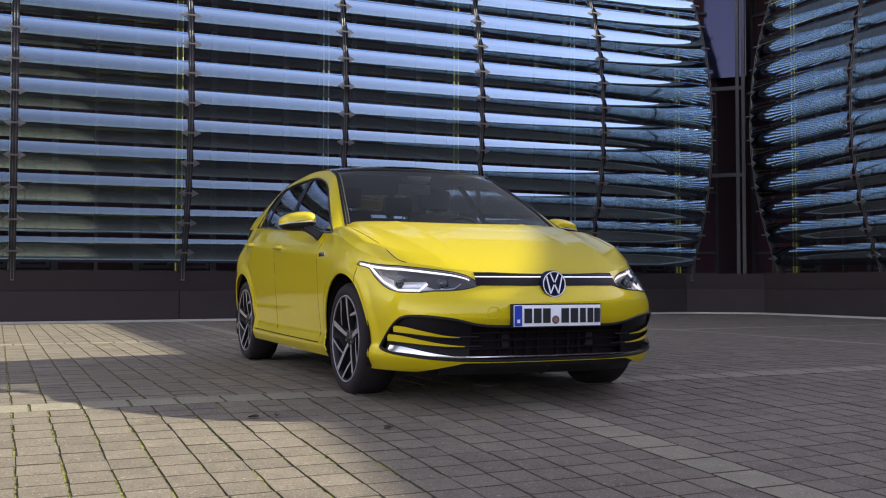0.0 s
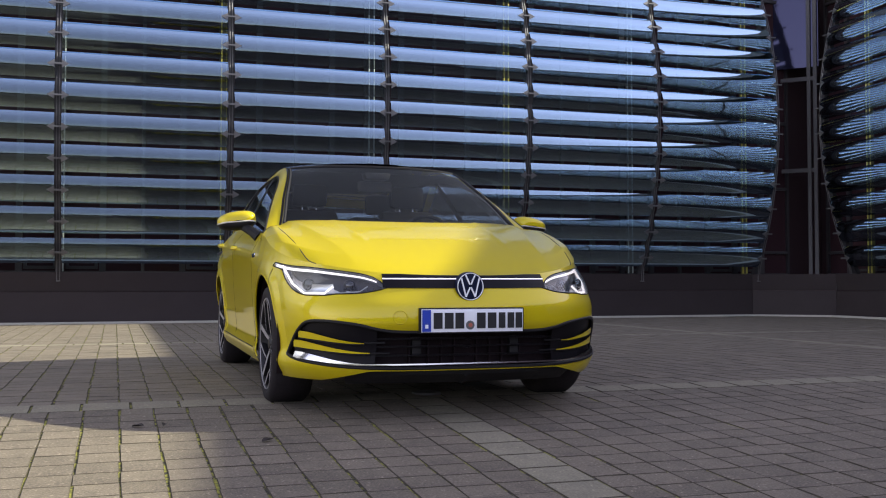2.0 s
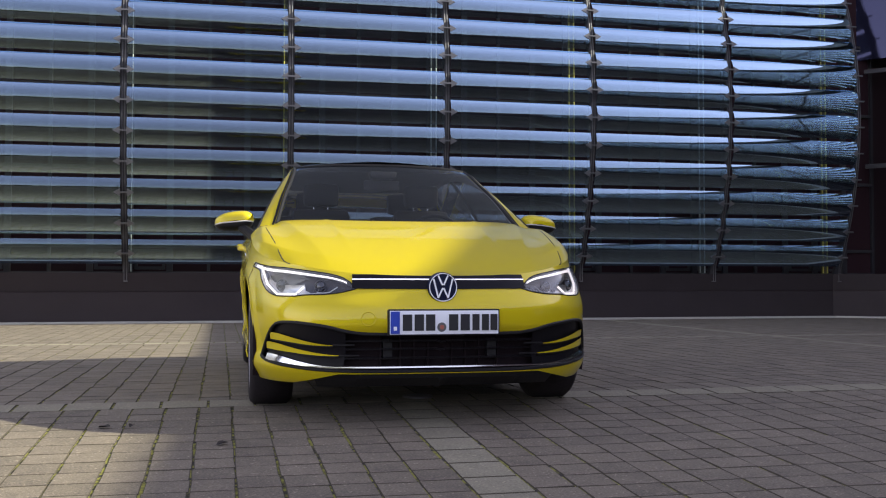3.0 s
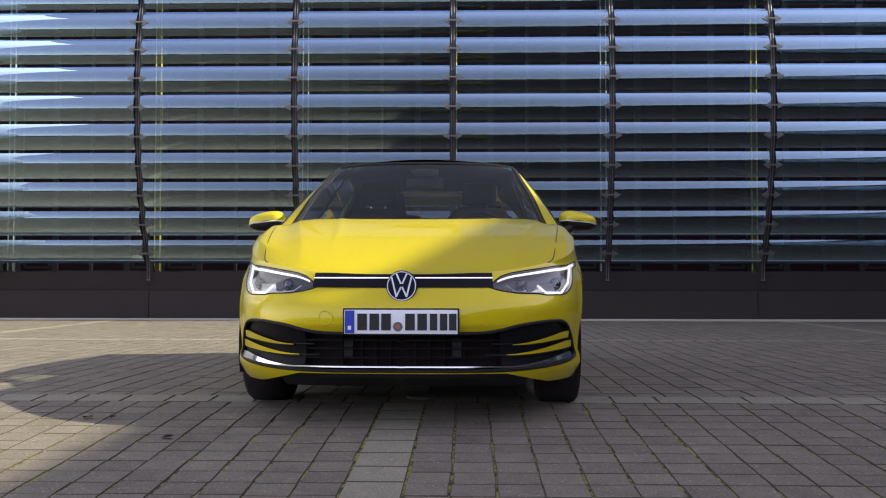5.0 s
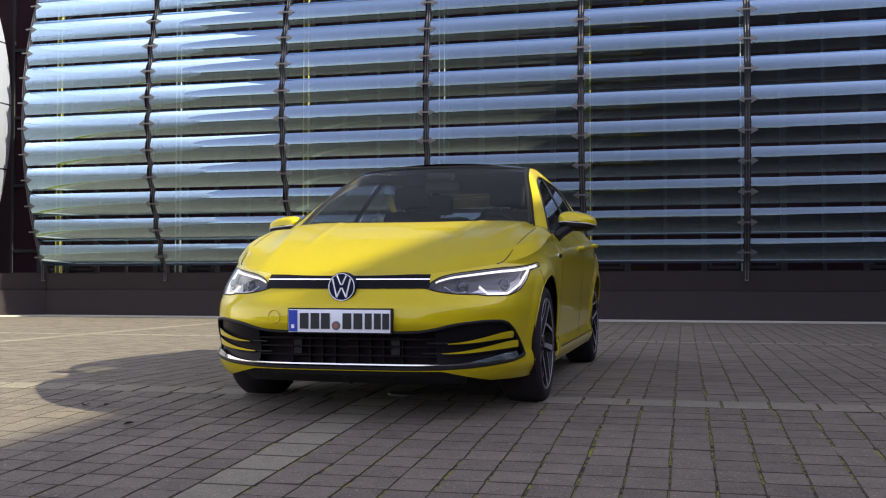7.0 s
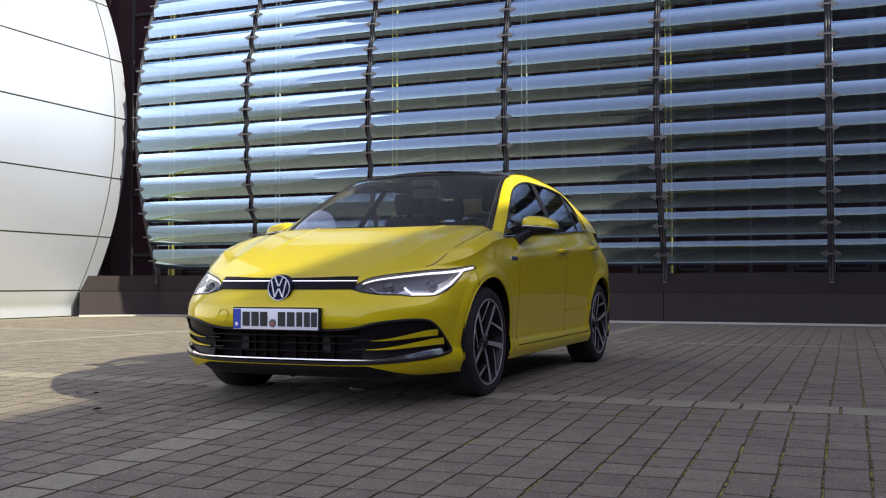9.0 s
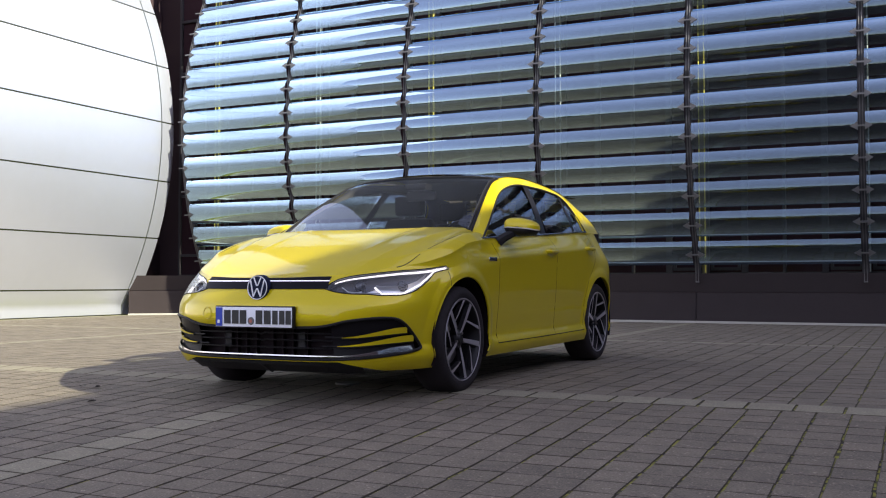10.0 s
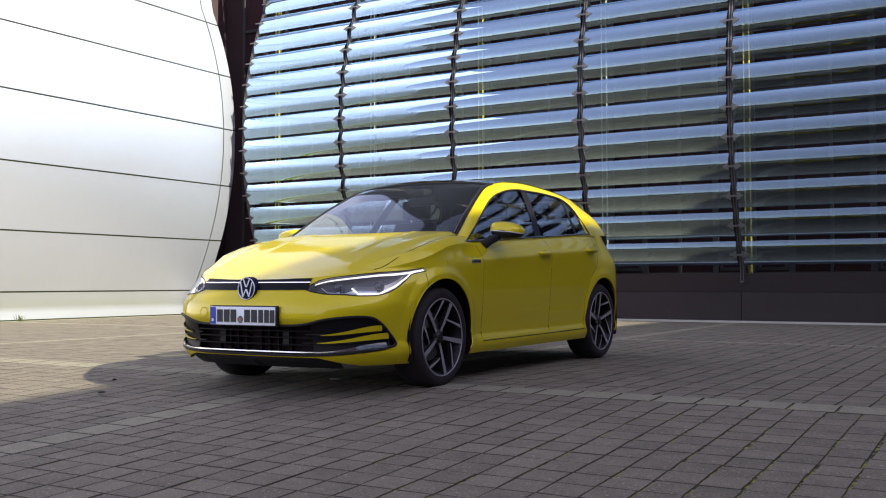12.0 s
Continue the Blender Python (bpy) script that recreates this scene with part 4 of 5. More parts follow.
for sg in (1, -1):
    for axle in (FRONT_AXLE, REAR_AXLE):
        wheel(sg, axle, (44 if sg > 0 else -2) if axle < 2 else 0)


# lamps
def patch(fn_low, fn_top, p0, p1, off, nu=30, nv=6):
    def fn(u, v):
        p = p0 + (p1 - p0) * u
        a, b = fn_low(p), fn_top(p)
        return at(skin(p, a + (b - a) * v, off))
    return sheet(fn, nu, nv)


for sg in (1, -1):
    side = (lambda v, f: (v, f)) if sg > 0 else mirrored
    lamp = new("headlight")
    lamp.parent = car
    lamp["label"] = "slim clear headlight with lit white daytime strips"
    v, f = patch(lamp_low, lamp_top, LAMP_0, P_TIP, -0.045, 40, 8)
    mesh_part("housing", *side(v, f), LAMP_DARK, lamp)
    pa, pb = p_of_x(0.66), p_of_x(0.835)

    def bowl(u, w):
        p = pa + (pb - pa) * u
        z0, z1 = lamp_low(p) + 0.006, max(lamp_low(p) + 0.008, min(lamp_top(p) - 0.020, lamp_low(p) + 0.068))
        return at(skin(p, z0 + (z1 - z0) * w, -0.018 - 0.026 * math.sin(math.pi * (0.12 + 0.75 * w))))
    v, f = sheet(bowl, 16, 10)
    mesh_part("reflector", *side(v, f), LAMP_SILVER, lamp, "bright silver reflector bowl")
    for xa, xb, up in ((0.60, 0.67, 0.034), (0.50, 0.60, 0.020)):
        qa, qb = p_of_x(xa), p_of_x(xb)
        v, f = patch(lambda p: lamp_low(p) + 0.008, lambda p: lamp_low(p) + 0.009 + up * (p - qa) / (qb - qa), qa, qb, -0.028, 8, 3)
        mesh_part("reflector_facet", *side(v, f), LAMP_SILVER, lamp)
    v0 = [at(skin(p, z, 0.001)) for p, z in LAMP_POLY]
    v1 = [at(skin(p, z, -0.05)) for p, z in LAMP_POLY]
    n = len(v0)
    mesh_part("bezel", *side(v0 + v1, [(k, (k + 1) % n, n + (k + 1) % n, n + k) for k in range(n)]), LAMP_SILVER, lamp)
    v, f = patch(lamp_low, lamp_top, LAMP_0, P_TIP, 0.002, 40, 8)
    lens = mesh_part("lens", *side(v, f), LENS, lamp, "clear lens")
    lens.visible_shadow = False
    mesh_part("lens_edge", *side(*tube([at(skin(p, z, 0.001)) for p, z in LAMP_POLY], 0.0032, 6, closed=True)), BLACK_PLASTIC, lamp)
    v, f = patch(lambda p: lamp_top(p) - 0.0135 - 0.007 * (p - LAMP_0) / (P_TIP - LAMP_0), lambda p: lamp_top(p) - 0.005, LAMP_0 + 0.05, P_TIP - 0.01, -0.012, 40, 2)
    mesh_part("daytime_strip", *side(v, f), DRL, lamp, "lit white strip along the upper edge")
    for a, b, c in ((0.655, 0.80, 0.57), (0.50, 0.655, 0.594)):
        pa, pb = p_of_x(a), p_of_x(b)
        path = [(pa, 0.640), (pa + (pb - pa) * 0.22, lamp_low(pa + (pb - pa) * 0.22) + 0.016), (pa + (pb - pa) * 0.8, lamp_low(pa + (pb - pa) * 0.8) + 0.012), (pb + 0.05, lamp_low(pb + 0.05) + 0.02)]
        if a > 0.6:
            path.append((pb + 0.16, lamp_low(pb + 0.16) + 0.02))
        mesh_part("lower_strip", *side(*tube([at(skin(p, z, -0.016)) for p, z in path], 0.0062 if a > 0.6 else 0.003, 6)), DRL if a > 0.6 else LAMP_SILVER, lamp)
    for k in range(5):
        p = p_of_x(0.47 + 0.035 * k)
        rib = [at(skin(p, lamp_low(p) + 0.010, -0.020)), at(skin(p + 0.006, lamp_low(p) + 0.034, -0.026))]
        mesh_part("rib", *side(*tube(rib, 0.003, 5)), LAMP_RIB, lamp)
    for x, z in ((0.765, 0.655), (0.585, 0.650)):
        c = Vector(at(skin(p_of_x(x), z, -0.03)))
        v, f = lathe([(0.0, 0.0), (0.002, 0.024), (0.008, 0.027), (0.004, 0.030), (-0.012, 0.032)], 24)
        mesh_part("projector", *side([(c.x - q[1] * 0.9, c.y - q[0] - q[1] * 0.3, c.z + q[2]) for q in v], f), LAMP_DARK, lamp)
        v, f = lathe([(0.020, 0.0), (0.017, 0.012), (0.011, 0.021), (0.004, 0.026)], 24)
        mesh_part("projector_lens", *side([(c.x - q[1] * 0.9, c.y - q[0] - q[1] * 0.3, c.z + q[2]) for q in v], f), BLACK_GLOSS, lamp)

# grille bar with light line and badge
grille = new("grille")
grille.parent = car
grille["label"] = "slim black grille bar with a bright line"
BAR_P = p_of_x(0.43)


def half_band(z0, z1, p1, off, nu=30, nv=4):
    v, f = patch(lambda p: z0(p), lambda p: z1(p), 0.0, p1, off, nu, nv)
    return both((v, f), mirrored(v, f))


mesh_part("bar", *half_band(lambda p: 0.622 + 0.004 * p, lambda p: min(top_z(p) - 0.003, 0.692 - 0.050 * max(0, p - 0.30)), BAR_P, 0.004), GRILLE_BLACK, grille)
mesh_part("bright_line", *half_band(lambda p: 0.664, lambda p: 0.669, BAR_P, 0.006, nv=1), LINE_WHITE, grille, "thin lit bright line")

badge = new("badge")
badge.parent = car
badge["label"] = "round dark badge with a bright ring"
bc = Vector(at(skin(0.0, 0.632))) + Vector((0, -0.012, 0))


def turned(v):
    return [(bc.x + q[1], bc.y - q[0] + 0.05 * q[2], bc.z + q[2]) for q in v]


v, f = lathe([(0.012, 0.0), (0.013, 0.064), (0.012, 0.070), (0.0, 0.072), (-0.03, 0.072)], 48)
mesh_part("disc", turned(v), f, BADGE_BLUE, badge)
v, f = lathe([(0.010, 0.0675), (0.018, 0.067), (0.0185, 0.065), (0.016, 0.063), (0.010, 0.063)], 48)
mesh_part("ring", turned(v), f, SILVER, badge)
for sx in (1, -1):
    for (xa, za), (xb, zb) in (((0.024, 0.056), (0.003, 0.010)), ((0.046, 0.040), (0.024, -0.050)), ((0.024, -0.050), (0.002, -0.004))):
        path = [(bc.x + sx * xx, bc.y - 0.016 + 0.05 * zz, bc.z + zz) for xx, zz in ((xa, za), (xb, zb))]
        mesh_part("badge_bar", *tube(path, 0.0042, 6), SILVER, badge)

# number plate: writing becomes plain bars
plate = new("number_plate")
plate.parent = car
plate["label"] = "white number plate with blue end strip and dark bars"
PY, PZ = -0.022 - MID, 0.468


def plate_box(name, x0, x1, z0, z1, y, mat, bev=0.0):
    part(name, block(x0, x1, y - 0.003, y, z0, z1, bev), mat, plate)


part("holder", block(-0.268, 0.268, PY + 0.004, PY + 0.03, PZ - 0.062, PZ + 0.062, 0.006), BLACK_PLASTIC, plate)
plate_box("sheet", -0.260, 0.260, PZ - 0.055, PZ + 0.055, PY + 0.003, PLATE_WHITE, 0.001)
plate_box("blue_strip", -0.257, -0.214, PZ - 0.052, PZ + 0.052, PY - 0.001, PLATE_BLUE)
plate_box("country_mark", -0.243, -0.228, PZ - 0.036, PZ - 0.018, PY - 0.0045, PLATE_WHITE)
for x in (-0.178, -0.122, -0.068, 0.042, 0.098, 0.150, 0.196, 0.238):
    wide = 0.044 if x < 0.11 else 0.034
    x0 = x - wide / 2
    plate_box("character_bar", x0, x0 + wide, PZ - 0.038, PZ + 0.038, PY - 0.001, INK)
v, f = lathe([(0.004, 0.0), (0.004, 0.020), (0.0, 0.022)], 24)
mesh_part("seal", [(-0.014 + q[1], PY - q[0], PZ - 0.022 + q[2]) for q in v], f, FIN, plate)
v, f = lathe([(0.0055, 0.0), (0.0055, 0.010), (0.003, 0.011)], 16)
mesh_part("seal_mark", [(-0.014 + q[1], PY - q[0], PZ - 0.022 + q[2]) for q in v], f, SEAL_RED, plate)

# lower intake
intake = new("lower_intake")
intake.parent = car
intake["label"] = "wide black lower intake with slats, yellow fins and chrome strip"
mouth_top = curve(*[q for q in MOUTH_CORNERS[1:7]], (p_of_x(0.85), 0.314))
mouth_low = curve((0.0, 0.237), *[q for q in MOUTH_CORNERS[8:12]][::-1])
v, f = patch(lambda p: 0.23, lambda p: 0.48, 0.0, p_of_x(0.80), -0.075, 40, 4)
mesh_part("back_panel", *both((v, f), mirrored(v, f)), DARK_TRIM, intake)
rim = [at(skin(max(p, 0), z, 0.001)) for p, z in MOUTH]
loop = rim[1:-1]
dense = []
for a, b in zip(loop, loop[1:]):
    dense += [tuple(Vector(a).lerp(Vector(b), k / 2)) for k in range(2)]
dense.append(loop[-1])
whole = dense + [(-x, y, z) for x, y, z in dense[::-1]]
mesh_part("surround", *tube(whole, 0.0085, 8, closed=True, flat=1.2), BLACK_PLASTIC, intake, "black plastic surround")
for z in (0.372, 0.335, 0.298):
    path = [at(skin(p_of_x(0.52) * k / 20, z, -0.022)) for k in range(21)]
    path = [(-x, y, q) for x, y, q in path[::-1]] + path[1:]
    mesh_part("slat", *tube(path, 0.0045, 6, flat=2.0), SATIN_BLACK, intake)
for sg in (1, -1):
    side = (lambda v, f: (v, f)) if sg > 0 else mirrored
    for x in (0.06, 0.13, 0.20, 0.30):
        q = at(skin(p_of_x(x), 0.33, -0.05))
        mesh_part("upright", *side(*box_vf(q[0] - 0.004, q[0] + 0.004, q[1] - 0.01, q[1] + 0.02, 0.25, 0.405)), DARK_TRIM, intake, smooth=False)
    q = at(skin(p_of_x(0.265), 0.33, -0.045))
    mesh_part("sensor_box", *side(*box_vf(q[0] - 0.022, q[0] + 0.022, q[1] - 0.01, q[1] + 0.03, 0.29, 0.385)), BLACK_PLASTIC, intake, smooth=False)
    P0, P1 = p_of_x(0.47), p_of_x(0.838)
    v, f = patch(lambda p: mouth_low(p) + 0.002, lambda p: max(mouth_low(p) + 0.004, mouth_top(p) - 0.002), P0, P1, -0.012, 30, 6)
    mesh_part("side_blank", *side(v, f), SATIN_BLACK, intake, "satin black side panel")
    for z0, z1, th, xa, xb in ((0.359, 0.397, 0.030, 0.53, 0.812), (0.311, 0.350, 0.032, 0.50, 0.832)):
        A0, A1 = p_of_x(xa), p_of_x(xb)

        def mid(p):
            t = (p - A0) / (A1 - A0)
            return z0 + (z1 - z0) * t * t * (3 - 2 * t)

        def half(p):
            t = (p - A0) / (A1 - A0)
            return 0.0015 + th / 2 * max(0.0, min(1.0, t * 1.25)) ** 1.1
        v, f = patch(lambda p: mid(p) - half(p), lambda p: mid(p) + half(p), A0, A1, 0.003, 22, 3)
        mesh_part("fin", *side(v, f), PAINT, intake, "yellow-green fin")
        path = [at(skin(A0 * k / 10, z0 - 0.002, -0.012)) for k in range(8, 11)] + [at(skin(A0 + (A1 - A0) * k / 12, mid(A0 + (A1 - A0) * k / 12) - half(A0 + (A1 - A0) * k / 12) - 0.004, -0.004)) for k in range(13)]
        mesh_part("dark_fin", *side(*tube(path, 0.005, 6)), BLACK_PLASTIC, intake)
    C1 = p_of_x(0.822)

    def swell_of(p):
        t = max(0, min(1, (p - 0.50) / (C1 - 0.50)))
        return t * t * (3 - 2 * t)
    v, f = patch(lambda p: 0.252 + 0.026 * swell_of(p), lambda p: 0.2585 + 0.051 * swell_of(p), 0.0, C1, 0.008, 36, 3)
    mesh_part("chrome_strip", *side(v, f), CHROME, intake, "chrome strip widening to its end")
v, f = patch(lambda p: 0.145, lambda p: 0.232, 0.0, p_of_x(0.62), -0.02, 30, 2)
mesh_part("chin", *both((v, f), mirrored(v, f)), BLACK_PLASTIC, car, "black lower edge of the bumper")
v, f = lathe([(0.002, 0.030), (0.0035, 0.0325), (0.002, 0.035)], 24)
c = Vector(at(skin(p_of_x(0.36), 0.485, 0.0)))
mesh_part("towing_cap", [(-c.x + q[1], c.y - q[0] + 0.22 * q[1] * -1, c.z + q[2]) for q in v], f, PAINT, car)


# shut lines, handles, mirrors
def seam_line(points, r=0.0022, name="shut_line"):
    for sg in (1, -1):
        path = [(sg * p[0], p[1], p[2]) for p in points]
        mesh_part(name, *tube(path, r, 5), SEAM, car)


def side_line(sz, n=24):
    pts = []
    for k in range(n + 1):
        t = k / n * (len(sz) - 1)
        i = min(int(t), len(sz) - 2)
        s, z = (sz[i][j] + (sz[i + 1][j] - sz[i][j]) * (t - i) for j in (0, 1))
        p = p_of_s(s)
        for _ in range(6):
            p += 0.8 * (s - skin(p, z).y)
        pts.append(at(skin(p, min(z, top_z(p)), -0.001)))
    return pts


seam_line(side_line([(1.345, 0.91), (1.375, 0.80), (1.375, 0.50), (1.38, 0.27)]))
seam_line(side_line([(2.47, 0.99), (2.46, 0.80), (2.45, 0.50), (2.45, 0.27)]))
seam_line(side_line([(3.50, 1.05), (3.46, 0.92), (3.38, 0.80), (3.22, 0.66), (3.12, 0.50), (3.10, 0.27)]))
seam_line(side_line([(1.38, 0.265), (2.2, 0.265), (3.10, 0.27)]), 0.004)
gap_x = curve((0.27, 0.702), (0.33, 0.713), (0.45, 0.732), (0.60, 0.753), (0.85, 0.780), (1.03, 0.795), (1.12, 0.797), (1.19, 0.790), (1.23, 0.772))


PLAN_GRID = [(i / 30, j / 30, bonnet_plan(i / 30, j / 30)) for i in range(18, 31) for j in range(31)]


def bonnet_at(x, s):
    """The point of the bonnet sheet nearest to x, s in plan."""
    a, b = min(PLAN_GRID, key=lambda q: abs(q[2].x - x) + abs(q[2].y - s))[:2]
    step = 0.02
    while step > 0.001:
        trials = [(abs(bonnet_plan(a + da, b + db).x - x) + abs(bonnet_plan(a + da, b + db).y - s), a + da, b + db) for da in (-step, 0, step) for db in (-step, 0, step)]
        a, b = min(trials)[1:]
        step *= 0.6
    q = bonnet(min(a, 1), max(0, min(b, 1)))
    return (q[0], q[1], q[2] - 0.0012)


gap_line = [Vector(bonnet_at(gap_x(0.335 + 0.895 * k / 22), 0.335 + 0.895 * k / 22)) for k in range(23)]
for _ in range(3):
    gap_line = [gap_line[0]] + [(a + 2 * b + c) / 4 for a, b, c in zip(gap_line, gap_line[1:], gap_line[2:])] + [gap_line[-1]]
seam_line(gap_line, 0.0032, "bonnet_gap")
seam_line([at(skin(p_of_x(0.43) * k / 16, min(0.690, top_z(p_of_x(0.43) * k / 16) - 0.002), 0.0)) for k in range(17)], 0.004, "bonnet_gap")
seam_line([at(skin(P_TIP + (p_of_s(0.66) - P_TIP) * k / 6, 0.72 - 0.10 * k / 6, 0.0)) for k in range(7)], 0.002)

for sg in (1, -1):
    for s, z in ((2.33, 0.872), (3.22, 0.915)):
        q = at(skin(p_of_s(s), z))
        path = [(sg * (q[0] - 0.012), q[1] - 0.09, z - 0.002), (sg * (q[0] + 0.018), q[1] - 0.07, z), (sg * (q[0] + 0.024), q[1], z + 0.002), (sg * (q[0] + 0.018), q[1] + 0.07, z + 0.003), (sg * (q[0] - 0.012), q[1] + 0.09, z)]
        mesh_part("door_handle", *tube(path, 0.016, 8), PAINT, car)
        v, f = lathe([(0.001, 0.0), (0.002, 0.042)], 20)
        mesh_part("handle_cup", [(sg * (q[0] + a), q[1] + b * 1.5, z - 0.008 + c * 0.8) for a, b, c in v], f, PAINT, car)
    q = at(skin(p_of_s(1.27), 0.80))
    part("side_badge", block(min(sg * (q[0] - 0.003), sg * (q[0] + 0.005)), max(sg * (q[0] - 0.003), sg * (q[0] + 0.005)), q[1] - 0.06, q[1] + 0.06, 0.79, 0.815, 0.002), CHROME, car, "small chrome badge on the wing")

for sg in (1, -1):
    mirror = new("door_mirror")
    mirror.parent = car
    mirror["label"] = "yellow-green door mirror with black underside"

    def pod(u, v):
        a, b = 2 * math.pi * u, math.pi * (v - 0.5)
        x = 0.965 + 0.116 * abs(math.cos(b)) ** 0.45 * math.copysign(abs(math.cos(a)) ** 0.62, math.cos(a))
        y = 1.60 + 0.075 * math.sin(b)
        z = 1.020 + 0.060 * abs(math.cos(b)) ** 0.5 * math.copysign(abs(math.sin(a)) ** 0.8, math.sin(a)) * (1 - 1.6 * max(0, x - 0.965)) - 0.10 * (x - 0.962)
        if math.sin(b) < 0:
            y = 1.60 + 0.085 * math.sin(b)
        return (sg * x, y - MID + 0.10 * (x - 0.9), z)

    low = 0.03
    v, f = sheet(lambda u, w: pod(-low + (0.5 + 2 * low) * u, w), 40, 30, flip=sg < 0)
    mesh_part("cap", v, f, PAINT, mirror)
    v, f = sheet(lambda u, w: pod(0.5 + low + (0.5 - 2 * low) * u, w), 30, 30, flip=sg < 0)
    mesh_part("underside", v, f, BLACK_PLASTIC, mirror)
    path = [(sg * 0.845, 1.47 - MID, 0.915), (sg * 0.875, 1.50 - MID, 0.945), (sg * 0.93, 1.56 - MID, 0.985)]
    mesh_part("arm", *tube(path, lambda t: 0.034 - 0.008 * t, 8), BLACK_PLASTIC, mirror)
    path = [pod(0.5 + low, 0.40 - 0.05 * k) for k in range(7)] + [pod(-low, 0.10 + 0.05 * k) for k in range(9)]
    path = [(x + sg * 0.001, y - 0.002, z) for x, y, z in path]
    mesh_part("indicator", *tube(path, 0.0045, 5), CLEAR_LENS, mirror)

# cabin
cabin = new("cabin")
cabin.parent = car
cabin["label"] = "dark cabin with cloth seats"
part("floor_tub", block(-0.70, 0.70, 1.15 - MID, 3.9 - MID, 0.22, 0.60, 0.02), DASH, cabin)
v, f = sheet(lambda u, w: at((0.72 * (2 * u - 1), 1.22 + 0.50 * w, 0.955 + 0.02 * math.sin(math.pi * w) - 0.10 * max(0, w - 0.75) * 2)), 12, 8, flip=True)
mesh_part("dashboard", v, f, DASH, cabin)
part("dash_front", block(-0.70, 0.70, 1.62 - MID, 1.74 - MID, 0.55, 0.90, 0.03), DASH, cabin)
wheel_c = Vector((0.36, 1.92 - MID, 0.93))
ring = [(wheel_c.x + 0.18 * math.cos(2 * math.pi * k / 32), wheel_c.y + 0.07 * math.sin(2 * math.pi * k / 32), wheel_c.z + 0.165 * math.sin(2 * math.pi * k / 32)) for k in range(32)]
mesh_part("steering_wheel", *tube(ring, 0.014, 8, closed=True), DASH, cabin)
part("steering_hub", block(0.28, 0.44, 1.88 - MID, 1.93 - MID, 0.88, 0.97, 0.02), DASH, cabin)


def seat(x, s, w=0.25):
    part("seat_cushion", block(x - w, x + w, s - 0.52 - MID, s + 0.05 - MID, 0.50, 0.68, 0.05), SEAT_CLOTH, cabin)
    bm = block(x - w, x + w, s - 0.06 - MID, s + 0.08 - MID, 0.62, 1.16, 0.05)
    for q in bm.verts:
        q.co.y += (q.co.z - 0.62) * 0.30
        q.co.x = x + (q.co.x - x) * (1 - 0.22 * max(0, q.co.z - 0.80) / 0.36)
    part("seat_back", bm, SEAT_CLOTH, cabin)
    bm = block(x - 0.125, x + 0.125, s + 0.11 - MID, s + 0.20 - MID, 1.18, 1.34, 0.035)
    part("headrest", bm, SEAT_CLOTH, cabin)
    for dx in (-0.05, 0.05):
        mesh_part("headrest_post", *tube([(x + dx, s + 0.14 - MID, 1.1), (x + dx, s + 0.155 - MID, 1.2)], 0.006, 6), CHROME, cabin)


for turn in (lambda v, f: (v, f), mirrored):
    v, f = sheet(lambda u, w: (lambda p: (p[0] - 0.018, p[1] + 0.004, p[2] - 0.012))(upper_band(0.02 + 0.94 * u, w)), 60, 4)
    mesh_part("pillar_lining", *turn(v, f), TRIM_GREY, cabin, "pale grey cloth pillar lining")
    v, f = sheet(lambda u, w: at((pillar_x(edge_z(1.25 + 2.7 * u)) - 0.03, 1.25 + 2.7 * u, 0.42 + (edge_z(1.25 + 2.7 * u) - 0.40) * w)), 30, 4)
    mesh_part("door_lining", *turn(v, f), DASH, cabin, "dark door lining")
    v, f = sheet(lambda u, w: (lambda p: (p[0] - 0.022, p[1], p[2]))(quarter(u, w)), 16, 4)
    mesh_part("quarter_lining", *turn(v, f), DASH, cabin, "dark rear side lining")
gate_in = [sheet(lambda u, v: (lambda p: (0.985 * p[0], p[1] - 0.02, p[2] - 0.004))(hatch(u, 0.65 + 0.35 * v)), 16, 6)]
gate_in += [sheet(lambda u, v: (lambda p: (0.985 * p[0], p[1] - 0.02, p[2] - 0.004))(hatch(c + 0.06 * u, 0.02 + 0.62 * v)), 2, 6) for c in (0.0, 0.94)]
mesh_part("tailgate_lining", *both(*gate_in), DASH, cabin, "dark tailgate lining")
for x in (0.36, -0.36):
    seat(x, 2.35)
for x in (0.36, -0.36):
    seat(x, 3.15, 0.33)
part("parcel_shelf", block(-0.55, 0.55, 3.36 - MID, 1.90, 0.97, 0.99, 0.005), DASH, cabin, "dark parcel shelf behind the rear seats")
bm = block(-0.12, 0.12, 2.00 - MID, 2.03 - MID, 1.255, 1.325, 0.012)
part("inner_mirror", bm, BLACK_PLASTIC, cabin)
bm = block(-0.09, 0.09, 1.915 - MID, 2.03 - MID, 1.33, 1.378, 0.012)
for q in bm.verts:
    q.co.x *= 1.0 - 5.0 * max(0.0, 1.36 - q.co.z)
part("mirror_foot", bm, BLACK_PLASTIC, cabin)
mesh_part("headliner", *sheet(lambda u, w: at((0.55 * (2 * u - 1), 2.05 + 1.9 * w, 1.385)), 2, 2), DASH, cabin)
# ---- paving, last ----
STRIP_W, STRIP_STEP = 0.225, 5.5
STRIP_X0, STRIP_Y0 = 2.945, 5.50
PW, PL, GAP = 0.166, 0.170, 0.010
SLAB_L = 0.241
X0, X1, Y0, Y1 = -8.2, 14.20, -1.6, 16.40


